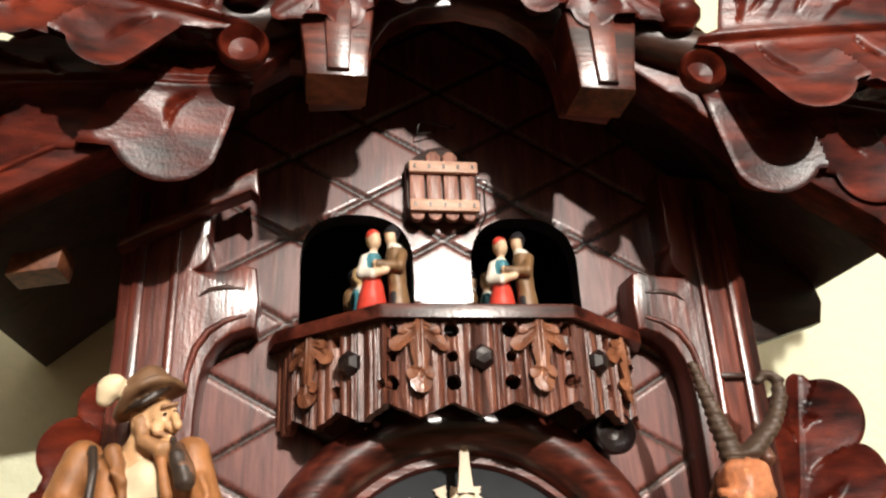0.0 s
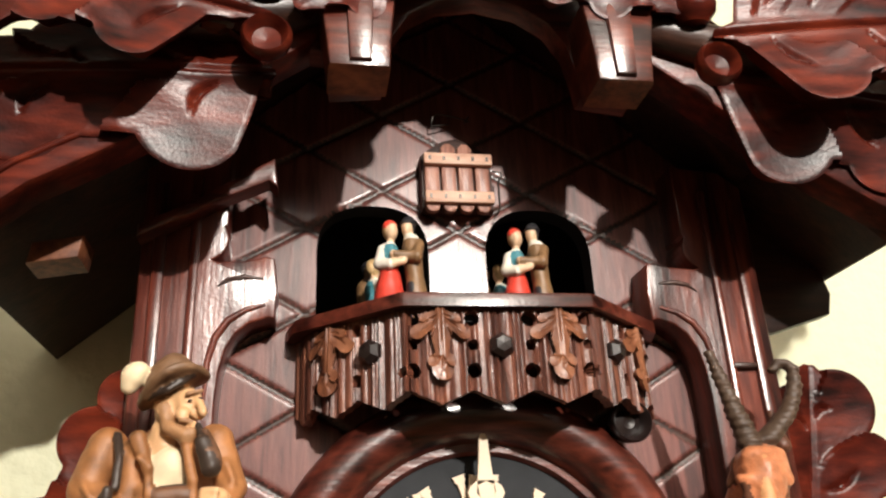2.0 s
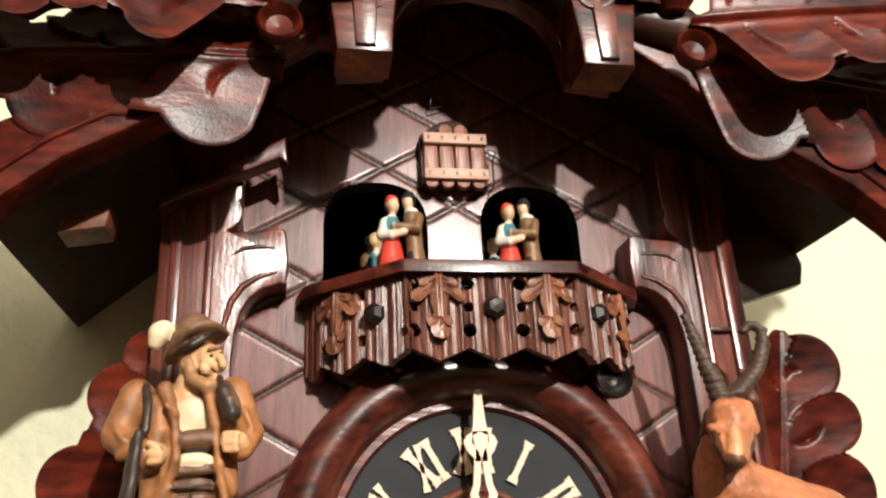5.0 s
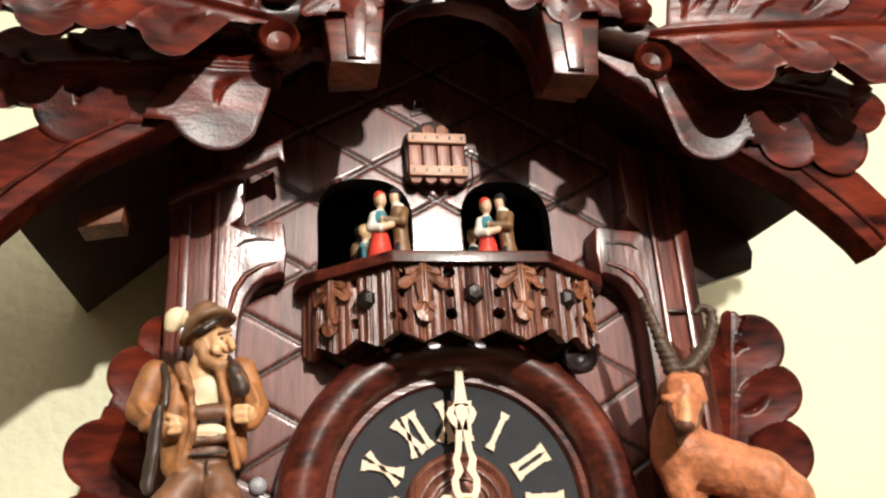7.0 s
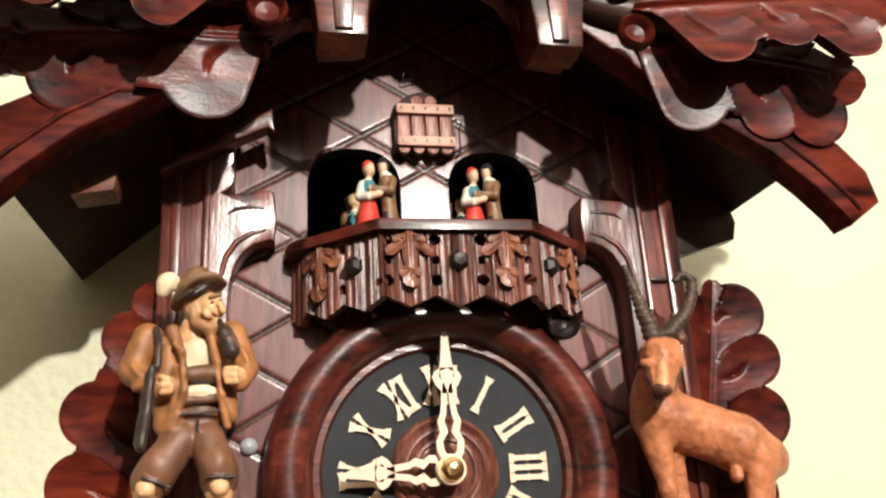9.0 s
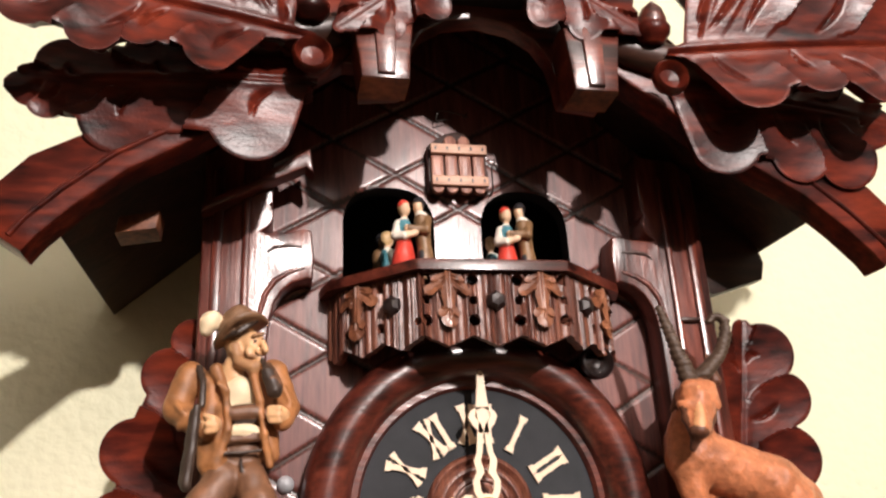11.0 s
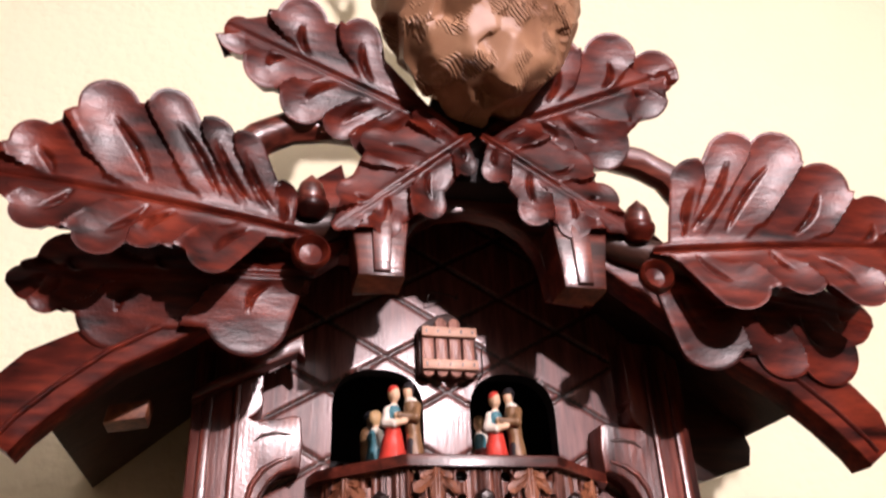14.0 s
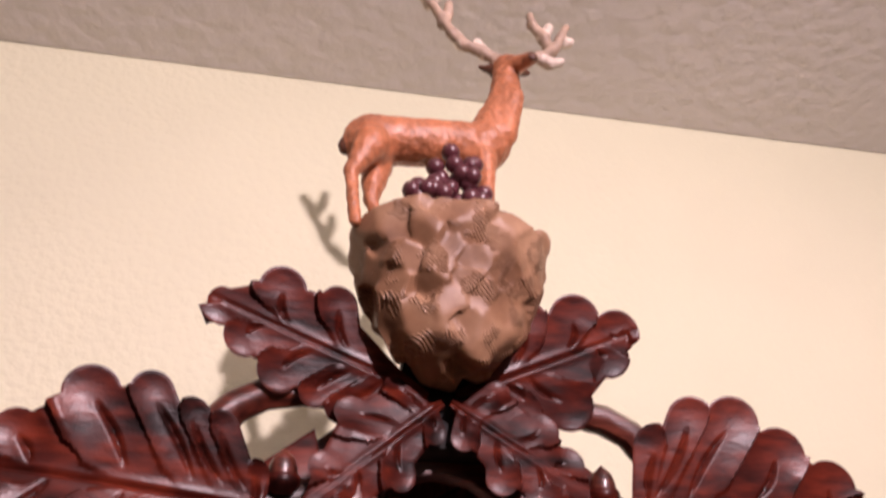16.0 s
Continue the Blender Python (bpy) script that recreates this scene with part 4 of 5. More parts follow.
def sprig(a, d, out, s, top=0.1330):
    """A small carved leaf with five drooping lobes, hanging on the balcony."""
    lobes = [(0.0094, -0.0092, 0.0020), (-0.0094, -0.0092, 0.0020), (0.0068, -0.0040, 0.0018), (-0.0068, -0.0040, 0.0018), (0.0040, -0.0190, 0.0022), (-0.0040, -0.0190, 0.0022), (0.0, -0.0238, 0.0030)]
    me = oak_leaf("carved_sprig", (0.0, 0.0008), (0.0, -0.0238), lobes, thick=0.0022, cell=0.00032, k=0.42, y0=-0.0030, y1=-0.0042, fold=-0.22, seed=3, neck=0.6, web=0.40)
    o = a + d * s
    m = Matrix(((d.x, -out.x, 0, o.x), (d.y, -out.y, 0, o.y), (0, 0, 1, top), (0, 0, 0, 1)))
    me.transform(m)
    return part("carved_sprig", me, SPRIG_WOOD, clock, "small carved honey-brown leaf sprig")


def stud(a, d, out, s, z, r=0.0043):
    """A faceted dark knob on the balcony board."""
    verts, faces = [], []
    c = a + d * s + Vector((0, 0, z))
    for q, (k, h) in enumerate(((1.0, 0.0), (1.0, 0.0020), (0.62, 0.0042))):
        for i in range(6):
            t = math.pi / 6 + math.pi / 3 * i
            verts.append(c + d * (r * k * math.cos(t)) + Vector((0, 0, r * k * math.sin(t))) + out * (h + 0.0005))
    verts.append(c + out * 0.0052)
    for q in range(2):
        faces += [(q * 6 + i, q * 6 + (i + 1) % 6, q * 6 + 6 + (i + 1) % 6, q * 6 + 6 + i) for i in range(6)]
    faces += [(12 + i, 12 + (i + 1) % 6, 18) for i in range(6)]
    return part("faceted_stud", mesh_from("faceted_stud", verts, faces, smooth=False), KNOB_BLACK, clock, "black six-sided stud")


front_holes = [(x, z, 0.0025) for x in (0.0012, 0.0210, 0.0402, 0.0600) for z in (0.1130, 0.1303)]
front_holes += [(x, 0.1215, 0.0018) for x in (0.0012, 0.0210, 0.0402, 0.0600)]
me, a, d, o = skirt((-0.0270, -0.0420), (0.0342, -0.0420), front_holes, 3)
part("balcony_skirt", me, WOOD_BALCONY, clock, "fluted brown balcony board with a zigzag lower edge")
for s in (0.0103, 0.0500):
    sprig(a, d, o, s)
stud(a, d, o, 0.0303, 0.1210)
for p0, p1, sp, st in (((-0.0562, -0.0153), (-0.0274, -0.0417), 0.0085, 0.0255), ((0.0346, -0.0417), (0.0640, -0.0150), 0.0310, 0.0135)):
    h0 = 0.0190 if sp < 0.03 else 0.0215
    me, a, d, o = skirt(p0, p1, [(h0, 0.1130, 0.0022), (h0, 0.1300, 0.0022), (0.0020, 0.1130, 0.0018), (0.0375, 0.1130, 0.0018)], 2)
    part("balcony_skirt", me, WOOD_BALCONY, clock, "fluted brown balcony board with a zigzag lower edge")
    sprig(a, d, o, sp)
    stud(a, d, o, st, 0.1215)
for p0, p1 in (((-0.0618, -0.0010), (-0.0566, -0.0150)), ((0.0644, -0.0147), (0.0700, -0.0010))):
    me, a, d, o = skirt(p0, p1, [], 1)
    part("balcony_end", me, WOOD_BALCONY, clock, "short fluted end board of the balcony")

# ---- shutter over the cuckoo ----
shutter = part("shutter", prism("shutter", [(-0.0150, 0.1868), (0.0140, 0.1868), (0.0140, 0.2105), (0.0100, 0.2140), (0.0050, 0.2175), (-0.0005, 0.2190), (-0.0060, 0.2175), (-0.0110, 0.2140), (-0.0150, 0.2105)], -0.0062, -0.0005, 0.0006), WOOD_DARK, clock, "small planked shutter over the cuckoo's hatch")
for k in range(4):
    x0, x1 = -0.0138 + k * 0.0068, -0.0138 + k * 0.0068 + 0.0059
    zt = 0.2110 + (0.0042 if k in (1, 2) else 0.0)
    ol = [(x0, 0.1872), (x0 + 0.0008, 0.1856), (x0 + 0.0022, 0.1848), (x1 - 0.0022, 0.1848), (x1 - 0.0008, 0.1856), (x1, 0.1872), (x1, zt - 0.002), (x1 - 0.0018, zt), (x0 + 0.0018, zt), (x0, zt - 0.002)]
    part("plank", prism("plank", ol, -0.0088, -0.0060, 0.0006), WOOD_SHUTTER, shutter, "rounded reddish plank")
for z0 in (0.1878, 0.2046):
    b = part("batten", box("batten", -0.0142, 0.0134, -0.0112, -0.0086, z0, z0 + 0.0050, 0.0005), WOOD_STRIP, shutter, "pale nailed batten")
    for k in range(5):
        x = -0.0120 + k * 0.0058
        part("nail_hole", box("nail_hole", x - 0.0005, x + 0.0005, -0.0115, -0.0111, z0 + 0.0016, z0 + 0.0034, 0.0), WIRE, b)
part("bent_wire", tube("bent_wire", [(-0.0020, -0.003, 0.2275), (-0.0098, -0.005, 0.2252), (-0.0092, -0.006, 0.2288), (-0.0070, -0.006, 0.2305), (0.0010, -0.006, 0.2292), (0.0065, -0.006, 0.2275), (0.0040, -0.006, 0.2268), (0.0062, -0.006, 0.2300)], [0.0004] * 8, 6), WIRE, clock, "bent wire hook above the shutter")
part("wire_catch", tube("wire_catch", [(0.0138, -0.008, 0.2035), (0.0175, -0.008, 0.2030), (0.0172, -0.009, 0.2005), (0.0160, -0.008, 0.1990), (0.0166, -0.006, 0.1880), (0.0150, -0.004, 0.1850)], [0.0004] * 6, 6), WIRE, clock, "wire catch beside the shutter")

# ---- studs and knobs ----
for x, mat, lab in ((-0.0318, PEARL, "pale round stud"), (0.0274, COPPER_STUD, "copper-red round stud")):
    part("round_stud", lathe("round_stud", [(0.0, -0.0046), (0.0014, -0.0040), (0.0021, -0.0026), (0.0021, -0.0010), (0.0012, 0.003)], (x, -0.0150, 0.1020), 20), mat, clock, lab)
horn = [(0.0, -0.0015), (0.0022, -0.0022), (0.0045, -0.0010), (0.0062, -0.0050), (0.0070, -0.0062), (0.0076, -0.0052), (0.0070, 0.0000), (0.0035, 0.0060), (0.0022, 0.0180)]
part("horn_knob", lathe("horn_knob", horn, (0.0537, -0.0160, 0.1000), 32), KNOB_BLACK, clock, "black lacquered dished knob")
part("steel_knob", lathe("steel_knob", [(0.0, -0.0034), (0.0016, -0.0030), (0.0032, -0.0016), (0.0036, 0.0)], (-0.0800, -0.0005, 0.0545), 28), paint("steel", (0.42, 0.43, 0.45), rough=0.4, vary=0.2, metallic=0.2), clock, "domed steel knob")
# ledges on which the side figures stand
for x0, x1, z1, y0 in ((-0.1260, -0.0740, -0.0078, -0.068), (0.0700, 0.1420, -0.0160, -0.068)):
    part("carved_ledge", box("carved_ledge", x0, x1, y0, -0.0152, z1 - 0.012, z1, 0.004, 3), WOOD_X, clock, "carved wooden ledge for a figure")

# ---- figures ----
def grown(k):
    """Larger by k about a point before the clock, at the viewer's height."""
    c = Vector((-0.0681, -0.3479, 0.0242))
    return Matrix.Translation(c) @ Matrix.Scale(k, 4) @ Matrix.Translation(-c)


SKIN = paint("painted_skin", (0.62, 0.36, 0.18), rough=0.45, vary=0.15, scale=260, bump=0.05)
PALE = paint("painted_cream", (0.72, 0.58, 0.38), rough=0.5, vary=0.15, scale=260, bump=0.05)
TAN = paint("tan_jacket_paint", (0.31, 0.128, 0.044), rough=0.55, vary=0.65, scale=150, coat=0.0, bump=0.4)
BROWN = paint("brown_leather_paint", (0.17, 0.076, 0.037), rough=0.5, vary=0.55, scale=170, coat=0.0, bump=0.3)
HATBR = paint("hat_brown_paint", (0.17, 0.09, 0.045), rough=0.5, vary=0.3, scale=300, bump=0.3)
DARKBR = paint("dark_brown_paint", (0.035, 0.022, 0.016), rough=0.45, vary=0.3)
BEARD = paint("beard_brown_paint", (0.32, 0.16, 0.07), rough=0.55, vary=0.35, scale=420, bump=0.4)
FUR = paint("russet_fur_wood", (0.46, 0.165, 0.072), rough=0.42, vary=0.42, scale=330, coat=0.12, bump=0.9)
FURDK = paint("dark_fur_wood", (0.10, 0.036, 0.018), rough=0.5, vary=0.35, scale=330, bump=0.3)
PALEFUR = paint("pale_muzzle_wood", (0.55, 0.27, 0.12), rough=0.45, vary=0.25, scale=330, bump=0.2)
DOLLSKIN = paint("doll_skin", (0.70, 0.47, 0.30), rough=0.45, vary=0.12, scale=400, bump=0.03)
HORN = paint("ribbed_horn", (0.060, 0.034, 0.020), rough=0.55, vary=0.3, scale=260)
ANTLER = paint("antler", (0.40, 0.29, 0.21), rough=0.5, vary=0.4, scale=130, bump=0.3)
BONE = paint("antler_tip", (0.66, 0.56, 0.46), rough=0.5, vary=0.2)
RED = paint("red_paint", (0.62, 0.055, 0.035), rough=0.4, vary=0.2, scale=300)
TEAL = paint("teal_paint", (0.055, 0.20, 0.24), rough=0.4, vary=0.25, scale=300)
COAT = paint("brown_coat_paint", (0.20, 0.11, 0.05), rough=0.45, vary=0.25, scale=300)
BLACKHAT = paint("black_hat_paint", (0.018, 0.017, 0.02), rough=0.5, vary=0.3)
BLOUSE = paint("white_blouse_paint", (0.74, 0.68, 0.58), rough=0.5, vary=0.12, scale=400, bump=0.03)
BLOND = paint("fair_hair_paint", (0.55, 0.36, 0.17), rough=0.5, vary=0.25, scale=500)
GRAPE = paint("purple_grape_paint", (0.085, 0.022, 0.028), rough=0.3, vary=0.35, scale=160, coat=0.3)


def figure(name, prims, cell, blend, mats, label, category, m, group="", crisp=()):
    ob = new(name, sculpt(name, prims, cell, blend, mats, crisp))
    ob.matrix_basis = Matrix.Translation((0, 0, BASE)) @ m
    return tagged(ob, label, category, group)


def disc(centre, rx, ry, tilt, r, mat, lift=0.0, n=20):
    """Spokes that make up a tilted hat brim; lift curls its two sides."""
    out = []
    for i in range(n):
        t = 2 * math.pi * i / n
        x, y = rx * math.cos(t), ry * math.sin(t)
        out.append((centre, (centre[0] + x * math.cos(tilt), centre[1] + y, centre[2] + x * math.sin(tilt) + lift * abs(math.sin(t)) ** 2), r, r * 0.8, mat))
    return out


# the hunter: 0 skin 1 cream 2 jacket 3 leather 4 hat 5 dark 6 beard
Y = -0.052
HEAD = [((-0.0958, Y + 0.0000, 0.0994), (0.0061, 0.0055, 0.0071), 0), ((-0.0924, Y - 0.0040, 0.1000), (0.0039, 0.0033, 0.0047), 0), ((-0.0896, Y - 0.0060, 0.1020), (-0.0877, Y - 0.0085, 0.0968), 0.0010, 0.0014, 0),
     ((-0.0932, Y - 0.0075, 0.0967), (0.0020, 0.0014, 0.0018), 0), ((-0.0890, Y - 0.0060, 0.0962), (0.0016, 0.0012, 0.0014), 0), ((-0.0896, Y - 0.0075, 0.0937), (0.0018, 0.0010, 0.0006), 0),
     ((-0.0921, Y - 0.0082, 0.1021), (-0.0883, Y - 0.0075, 0.1031), 0.0008, 0.0006, 6), ((-0.0913, Y - 0.0082, 0.1002), (0.0008, 0.0006, 0.0006), 5), ((-0.0885, Y - 0.0075, 0.1010), (0.0006, 0.0006, 0.0006), 5),
     ((-0.0985, Y - 0.0050, 0.0988), (-0.0967, Y - 0.0050, 0.0932), 0.0016, 0.0020, 6), ((-0.0966, Y - 0.0060, 0.0930), (-0.0919, Y - 0.0070, 0.0906), 0.0020, 0.0022, 6), ((-0.0919, Y - 0.0070, 0.0906), (-0.0890, Y - 0.0070, 0.0918), 0.0020, 0.0014, 6),
     ((-0.0923, Y - 0.0085, 0.0946), (0.0020, 0.0008, 0.0006), 6), ((-0.1001, Y + 0.0020, 0.1017), (0.0027, 0.0031, 0.0035), 6), ((-0.0998, Y - 0.0050, 0.0982), (0.0010, 0.0008, 0.0016), 0),
     ((-0.0987, Y + 0.0000, 0.0927), (-0.0994, Y + 0.0010, 0.0857), 0.0039, 0.0047, 0)]
HAT = [((-0.0985, Y + 0.0000, 0.1065), (-0.0975, Y + 0.0005, 0.1107), 0.0065, 0.0051, 4), ((-0.0998, Y + 0.0005, 0.1103), (0.0043, 0.0051, 0.0035), 4), ((-0.0947, Y + 0.0005, 0.1111), (0.0039, 0.0047, 0.0027), 4),
     ((-0.1028, Y - 0.0055, 0.1022), (-0.0974, Y - 0.0085, 0.1030), 0.0010, 0.0010, 5), ((-0.0974, Y - 0.0085, 0.1030), (-0.0916, Y - 0.0070, 0.1076), 0.0010, 0.0010, 5), ((-0.0916, Y - 0.0070, 0.1076), (-0.0901, Y - 0.0010, 0.1107), 0.0010, 0.0008, 5),
     ((-0.1081, Y - 0.0020, 0.1085), (0.0037, 0.0037, 0.0037), 1), ((-0.1069, Y - 0.0030, 0.1101), (0.0031, 0.0027, 0.0024), 1), ((-0.1088, Y - 0.0020, 0.1057), (0.0025, 0.0025, 0.0024), 1)]
BODY = [((-0.0974, Y + 0.0010, 0.0806), (0.0086, 0.0067, 0.0086), 1), ((-0.0961, Y - 0.0035, 0.0833), (0.0039, 0.0027, 0.0047), 1), ((-0.0958, Y + 0.0010, 0.0616), (0.0090, 0.0078, 0.0078), 3),
     ((-0.0956, Y + 0.0010, 0.0558), (0.0086, 0.0071, 0.0051), 3), ((-0.0977, Y - 0.0080, 0.0746), (-0.0909, Y - 0.0080, 0.0748), 0.0025, 0.0024, 3), ((-0.0977, Y - 0.0083, 0.0769), (-0.0910, Y - 0.0083, 0.0771), 0.0006, 0.0006, 5),
     ((-0.0972, Y - 0.0080, 0.0715), (-0.0908, Y - 0.0080, 0.0717), 0.0008, 0.0008, 5), ((-0.0946, Y - 0.0068, 0.0687), (0.0059, 0.0024, 0.0022), 1), ((-0.1004, Y - 0.0070, 0.0652), (-0.0892, Y - 0.0072, 0.0660), 0.0016, 0.0016, 3),
     ((-0.1008, Y - 0.0082, 0.0607), (-0.0887, Y - 0.0084, 0.0616), 0.0006, 0.0006, 5), ((-0.0948, Y - 0.0088, 0.0591), (-0.0944, Y - 0.0080, 0.0543), 0.0006, 0.0006, 5)]
JACKET = [((-0.1060, Y - 0.0020, 0.0863), (-0.1054, Y - 0.0030, 0.0586), 0.0047, 0.0047, 2), ((-0.1018, Y - 0.0050, 0.0756), (-0.1031, Y - 0.0060, 0.0578), 0.0031, 0.0029, 2), ((-0.0883, Y - 0.0010, 0.0872), (-0.0856, Y - 0.0030, 0.0608), 0.0043, 0.0035, 2),
     ((-0.0981, Y + 0.0060, 0.0878), (-0.0962, Y + 0.0060, 0.0613), 0.0086, 0.0094, 2), ((-0.1045, Y - 0.0060, 0.0902), (-0.1008, Y - 0.0092, 0.0817), 0.0025, 0.0014, 2), ((-0.1008, Y - 0.0092, 0.0817), (-0.0996, Y - 0.0088, 0.0691), 0.0012, 0.0012, 2),
     ((-0.0996, Y - 0.0088, 0.0691), (-0.1033, Y - 0.0070, 0.0553), 0.0012, 0.0014, 2), ((-0.0919, Y - 0.0060, 0.0892), (-0.0891, Y - 0.0090, 0.0785), 0.0018, 0.0014, 2), ((-0.0891, Y - 0.0090, 0.0785), (-0.0873, Y - 0.0086, 0.0668), 0.0012, 0.0012, 2),
     ((-0.0873, Y - 0.0086, 0.0668), (-0.0853, Y - 0.0068, 0.0571), 0.0012, 0.0016, 2), ((-0.1035, Y - 0.0098, 0.0846), (-0.1002, Y - 0.0102, 0.0821), 0.0008, 0.0006, 2)]
ARMS = [((-0.1138, Y + 0.0010, 0.0895), (-0.1177, Y - 0.0010, 0.0777), 0.0053, 0.0049, 2), ((-0.1173, Y - 0.0010, 0.0767), (-0.1074, Y - 0.0080, 0.0695), 0.0049, 0.0041, 2), ((-0.1189, Y - 0.0040, 0.0802), (-0.1149, Y - 0.0085, 0.0750), 0.0016, 0.0008, 2),
     ((-0.1158, Y - 0.0060, 0.0704), (-0.1113, Y - 0.0100, 0.0719), 0.0014, 0.0008, 2), ((-0.1050, Y - 0.0105, 0.0705), (0.0033, 0.0027, 0.0033), 0), ((-0.1040, Y - 0.0135, 0.0719), (-0.1069, Y - 0.0135, 0.0728), 0.0012, 0.0010, 0),
     ((-0.1033, Y - 0.0140, 0.0697), (-0.1063, Y - 0.0140, 0.0700), 0.0012, 0.0010, 0), ((-0.1034, Y - 0.0135, 0.0678), (-0.1061, Y - 0.0135, 0.0676), 0.0012, 0.0010, 0), ((-0.0845, Y + 0.0010, 0.0903), (-0.0798, Y - 0.0020, 0.0776), 0.0049, 0.0043, 2),
     ((-0.0794, Y - 0.0020, 0.0766), (-0.0814, Y - 0.0080, 0.0714), 0.0043, 0.0035, 2), ((-0.0810, Y - 0.0050, 0.0831), (-0.0785, Y - 0.0070, 0.0777), 0.0014, 0.0008, 2), ((-0.0828, Y - 0.0105, 0.0734), (0.0037, 0.0027, 0.0029), 0),
     ((-0.0857, Y - 0.0130, 0.0750), (-0.0823, Y - 0.0140, 0.0751), 0.0012, 0.0010, 0), ((-0.0859, Y - 0.0132, 0.0728), (-0.0825, Y - 0.0142, 0.0728), 0.0012, 0.0010, 0), ((-0.0855, Y - 0.0130, 0.0707), (-0.0822, Y - 0.0138, 0.0707), 0.0010, 0.0010, 0)]
GEAR = [((-0.0886, Y - 0.0080, 0.0934), (-0.0869, Y - 0.0110, 0.0880), 0.0008, 0.0012, 5), ((-0.0869, Y - 0.0110, 0.0880), (-0.0841, Y - 0.0120, 0.0814), 0.0020, 0.0027, 5), ((-0.0853, Y - 0.0118, 0.0858), (0.0020, 0.0018, 0.0008), 3),
     ((-0.0855, Y - 0.0125, 0.0801), (-0.0822, Y - 0.0125, 0.0820), 0.0008, 0.0008, 3), ((-0.0863, Y - 0.0100, 0.0913), (-0.0826, Y - 0.0120, 0.0833), 0.0010, 0.0014, 3), ((-0.1107, Y - 0.0030, 0.0918), (-0.1087, Y - 0.0080, 0.0851), 0.0012, 0.0012, 5),
     ((-0.1087, Y - 0.0080, 0.0851), (-0.1085, Y - 0.0100, 0.0772), 0.0012, 0.0012, 5), ((-0.1098, Y - 0.0120, 0.0761), (-0.1121, Y - 0.0115, 0.0506), 0.0014, 0.0020, 5), ((-0.1112, Y - 0.0115, 0.0747), (-0.1136, Y - 0.0110, 0.0516), 0.0010, 0.0012, 5)]
LEGS = [((-0.1010, Y - 0.0030, 0.0528), (-0.1067, Y - 0.0070, 0.0431), 0.0065, 0.0063, 3), ((-0.1070, Y - 0.0070, 0.0439), (-0.1088, Y - 0.0060, 0.0400), 0.0065, 0.0069, 3), ((-0.0921, Y - 0.0030, 0.0524), (-0.0883, Y - 0.0070, 0.0435), 0.0063, 0.0061, 3),
     ((-0.0883, Y - 0.0070, 0.0441), (-0.0875, Y - 0.0060, 0.0397), 0.0061, 0.0065, 3), ((-0.1099, Y - 0.0070, 0.0379), (-0.1106, Y - 0.0030, 0.0208), 0.0047, 0.0037, 0), ((-0.1099, Y - 0.0115, 0.0370), (0.0029, 0.0022, 0.0027), 0),
     ((-0.0874, Y - 0.0070, 0.0378), (-0.0864, Y - 0.0030, 0.0192), 0.0047, 0.0037, 0), ((-0.0870, Y - 0.0115, 0.0362), (0.0029, 0.0022, 0.0027), 0), ((-0.1106, Y - 0.0030, 0.0199), (-0.1103, Y - 0.0020, 0.0050), 0.0041, 0.0039, 5),
     ((-0.1094, Y - 0.0100, 0.0046), (-0.1106, Y + 0.0000, 0.0049), 0.0029, 0.0035, 5), ((-0.0864, Y - 0.0030, 0.0183), (-0.0857, Y - 0.0020, 0.0032), 0.0041, 0.0039, 5), ((-0.0850, Y - 0.0100, 0.0027), (-0.0858, Y + 0.0000, 0.0030), 0.0029, 0.0035, 5),
     ((-0.1109, Y - 0.0135, 0.0407), (-0.1025, Y - 0.0125, 0.0373), 0.0006, 0.0006, 5), ((-0.0916, Y - 0.0135, 0.0395), (-0.0824, Y - 0.0125, 0.0398), 0.0006, 0.0006, 5)]
BRIM = disc((-0.0968, Y, 0.1047), 0.0098, 0.0118, 0.46, 0.0014, 4, 0.0034, 44)
figure("hunter_figurine", HEAD + HAT + BRIM + BODY + JACKET + ARMS + GEAR + LEGS, 0.00066, 0.0010, (SKIN, PALE, TAN, BROWN, HATBR, DARKBR, BEARD), "painted wooden hunter figurine in a tan jacket, smoking a pipe", "figurine", grown(1.045), crisp=(5,))

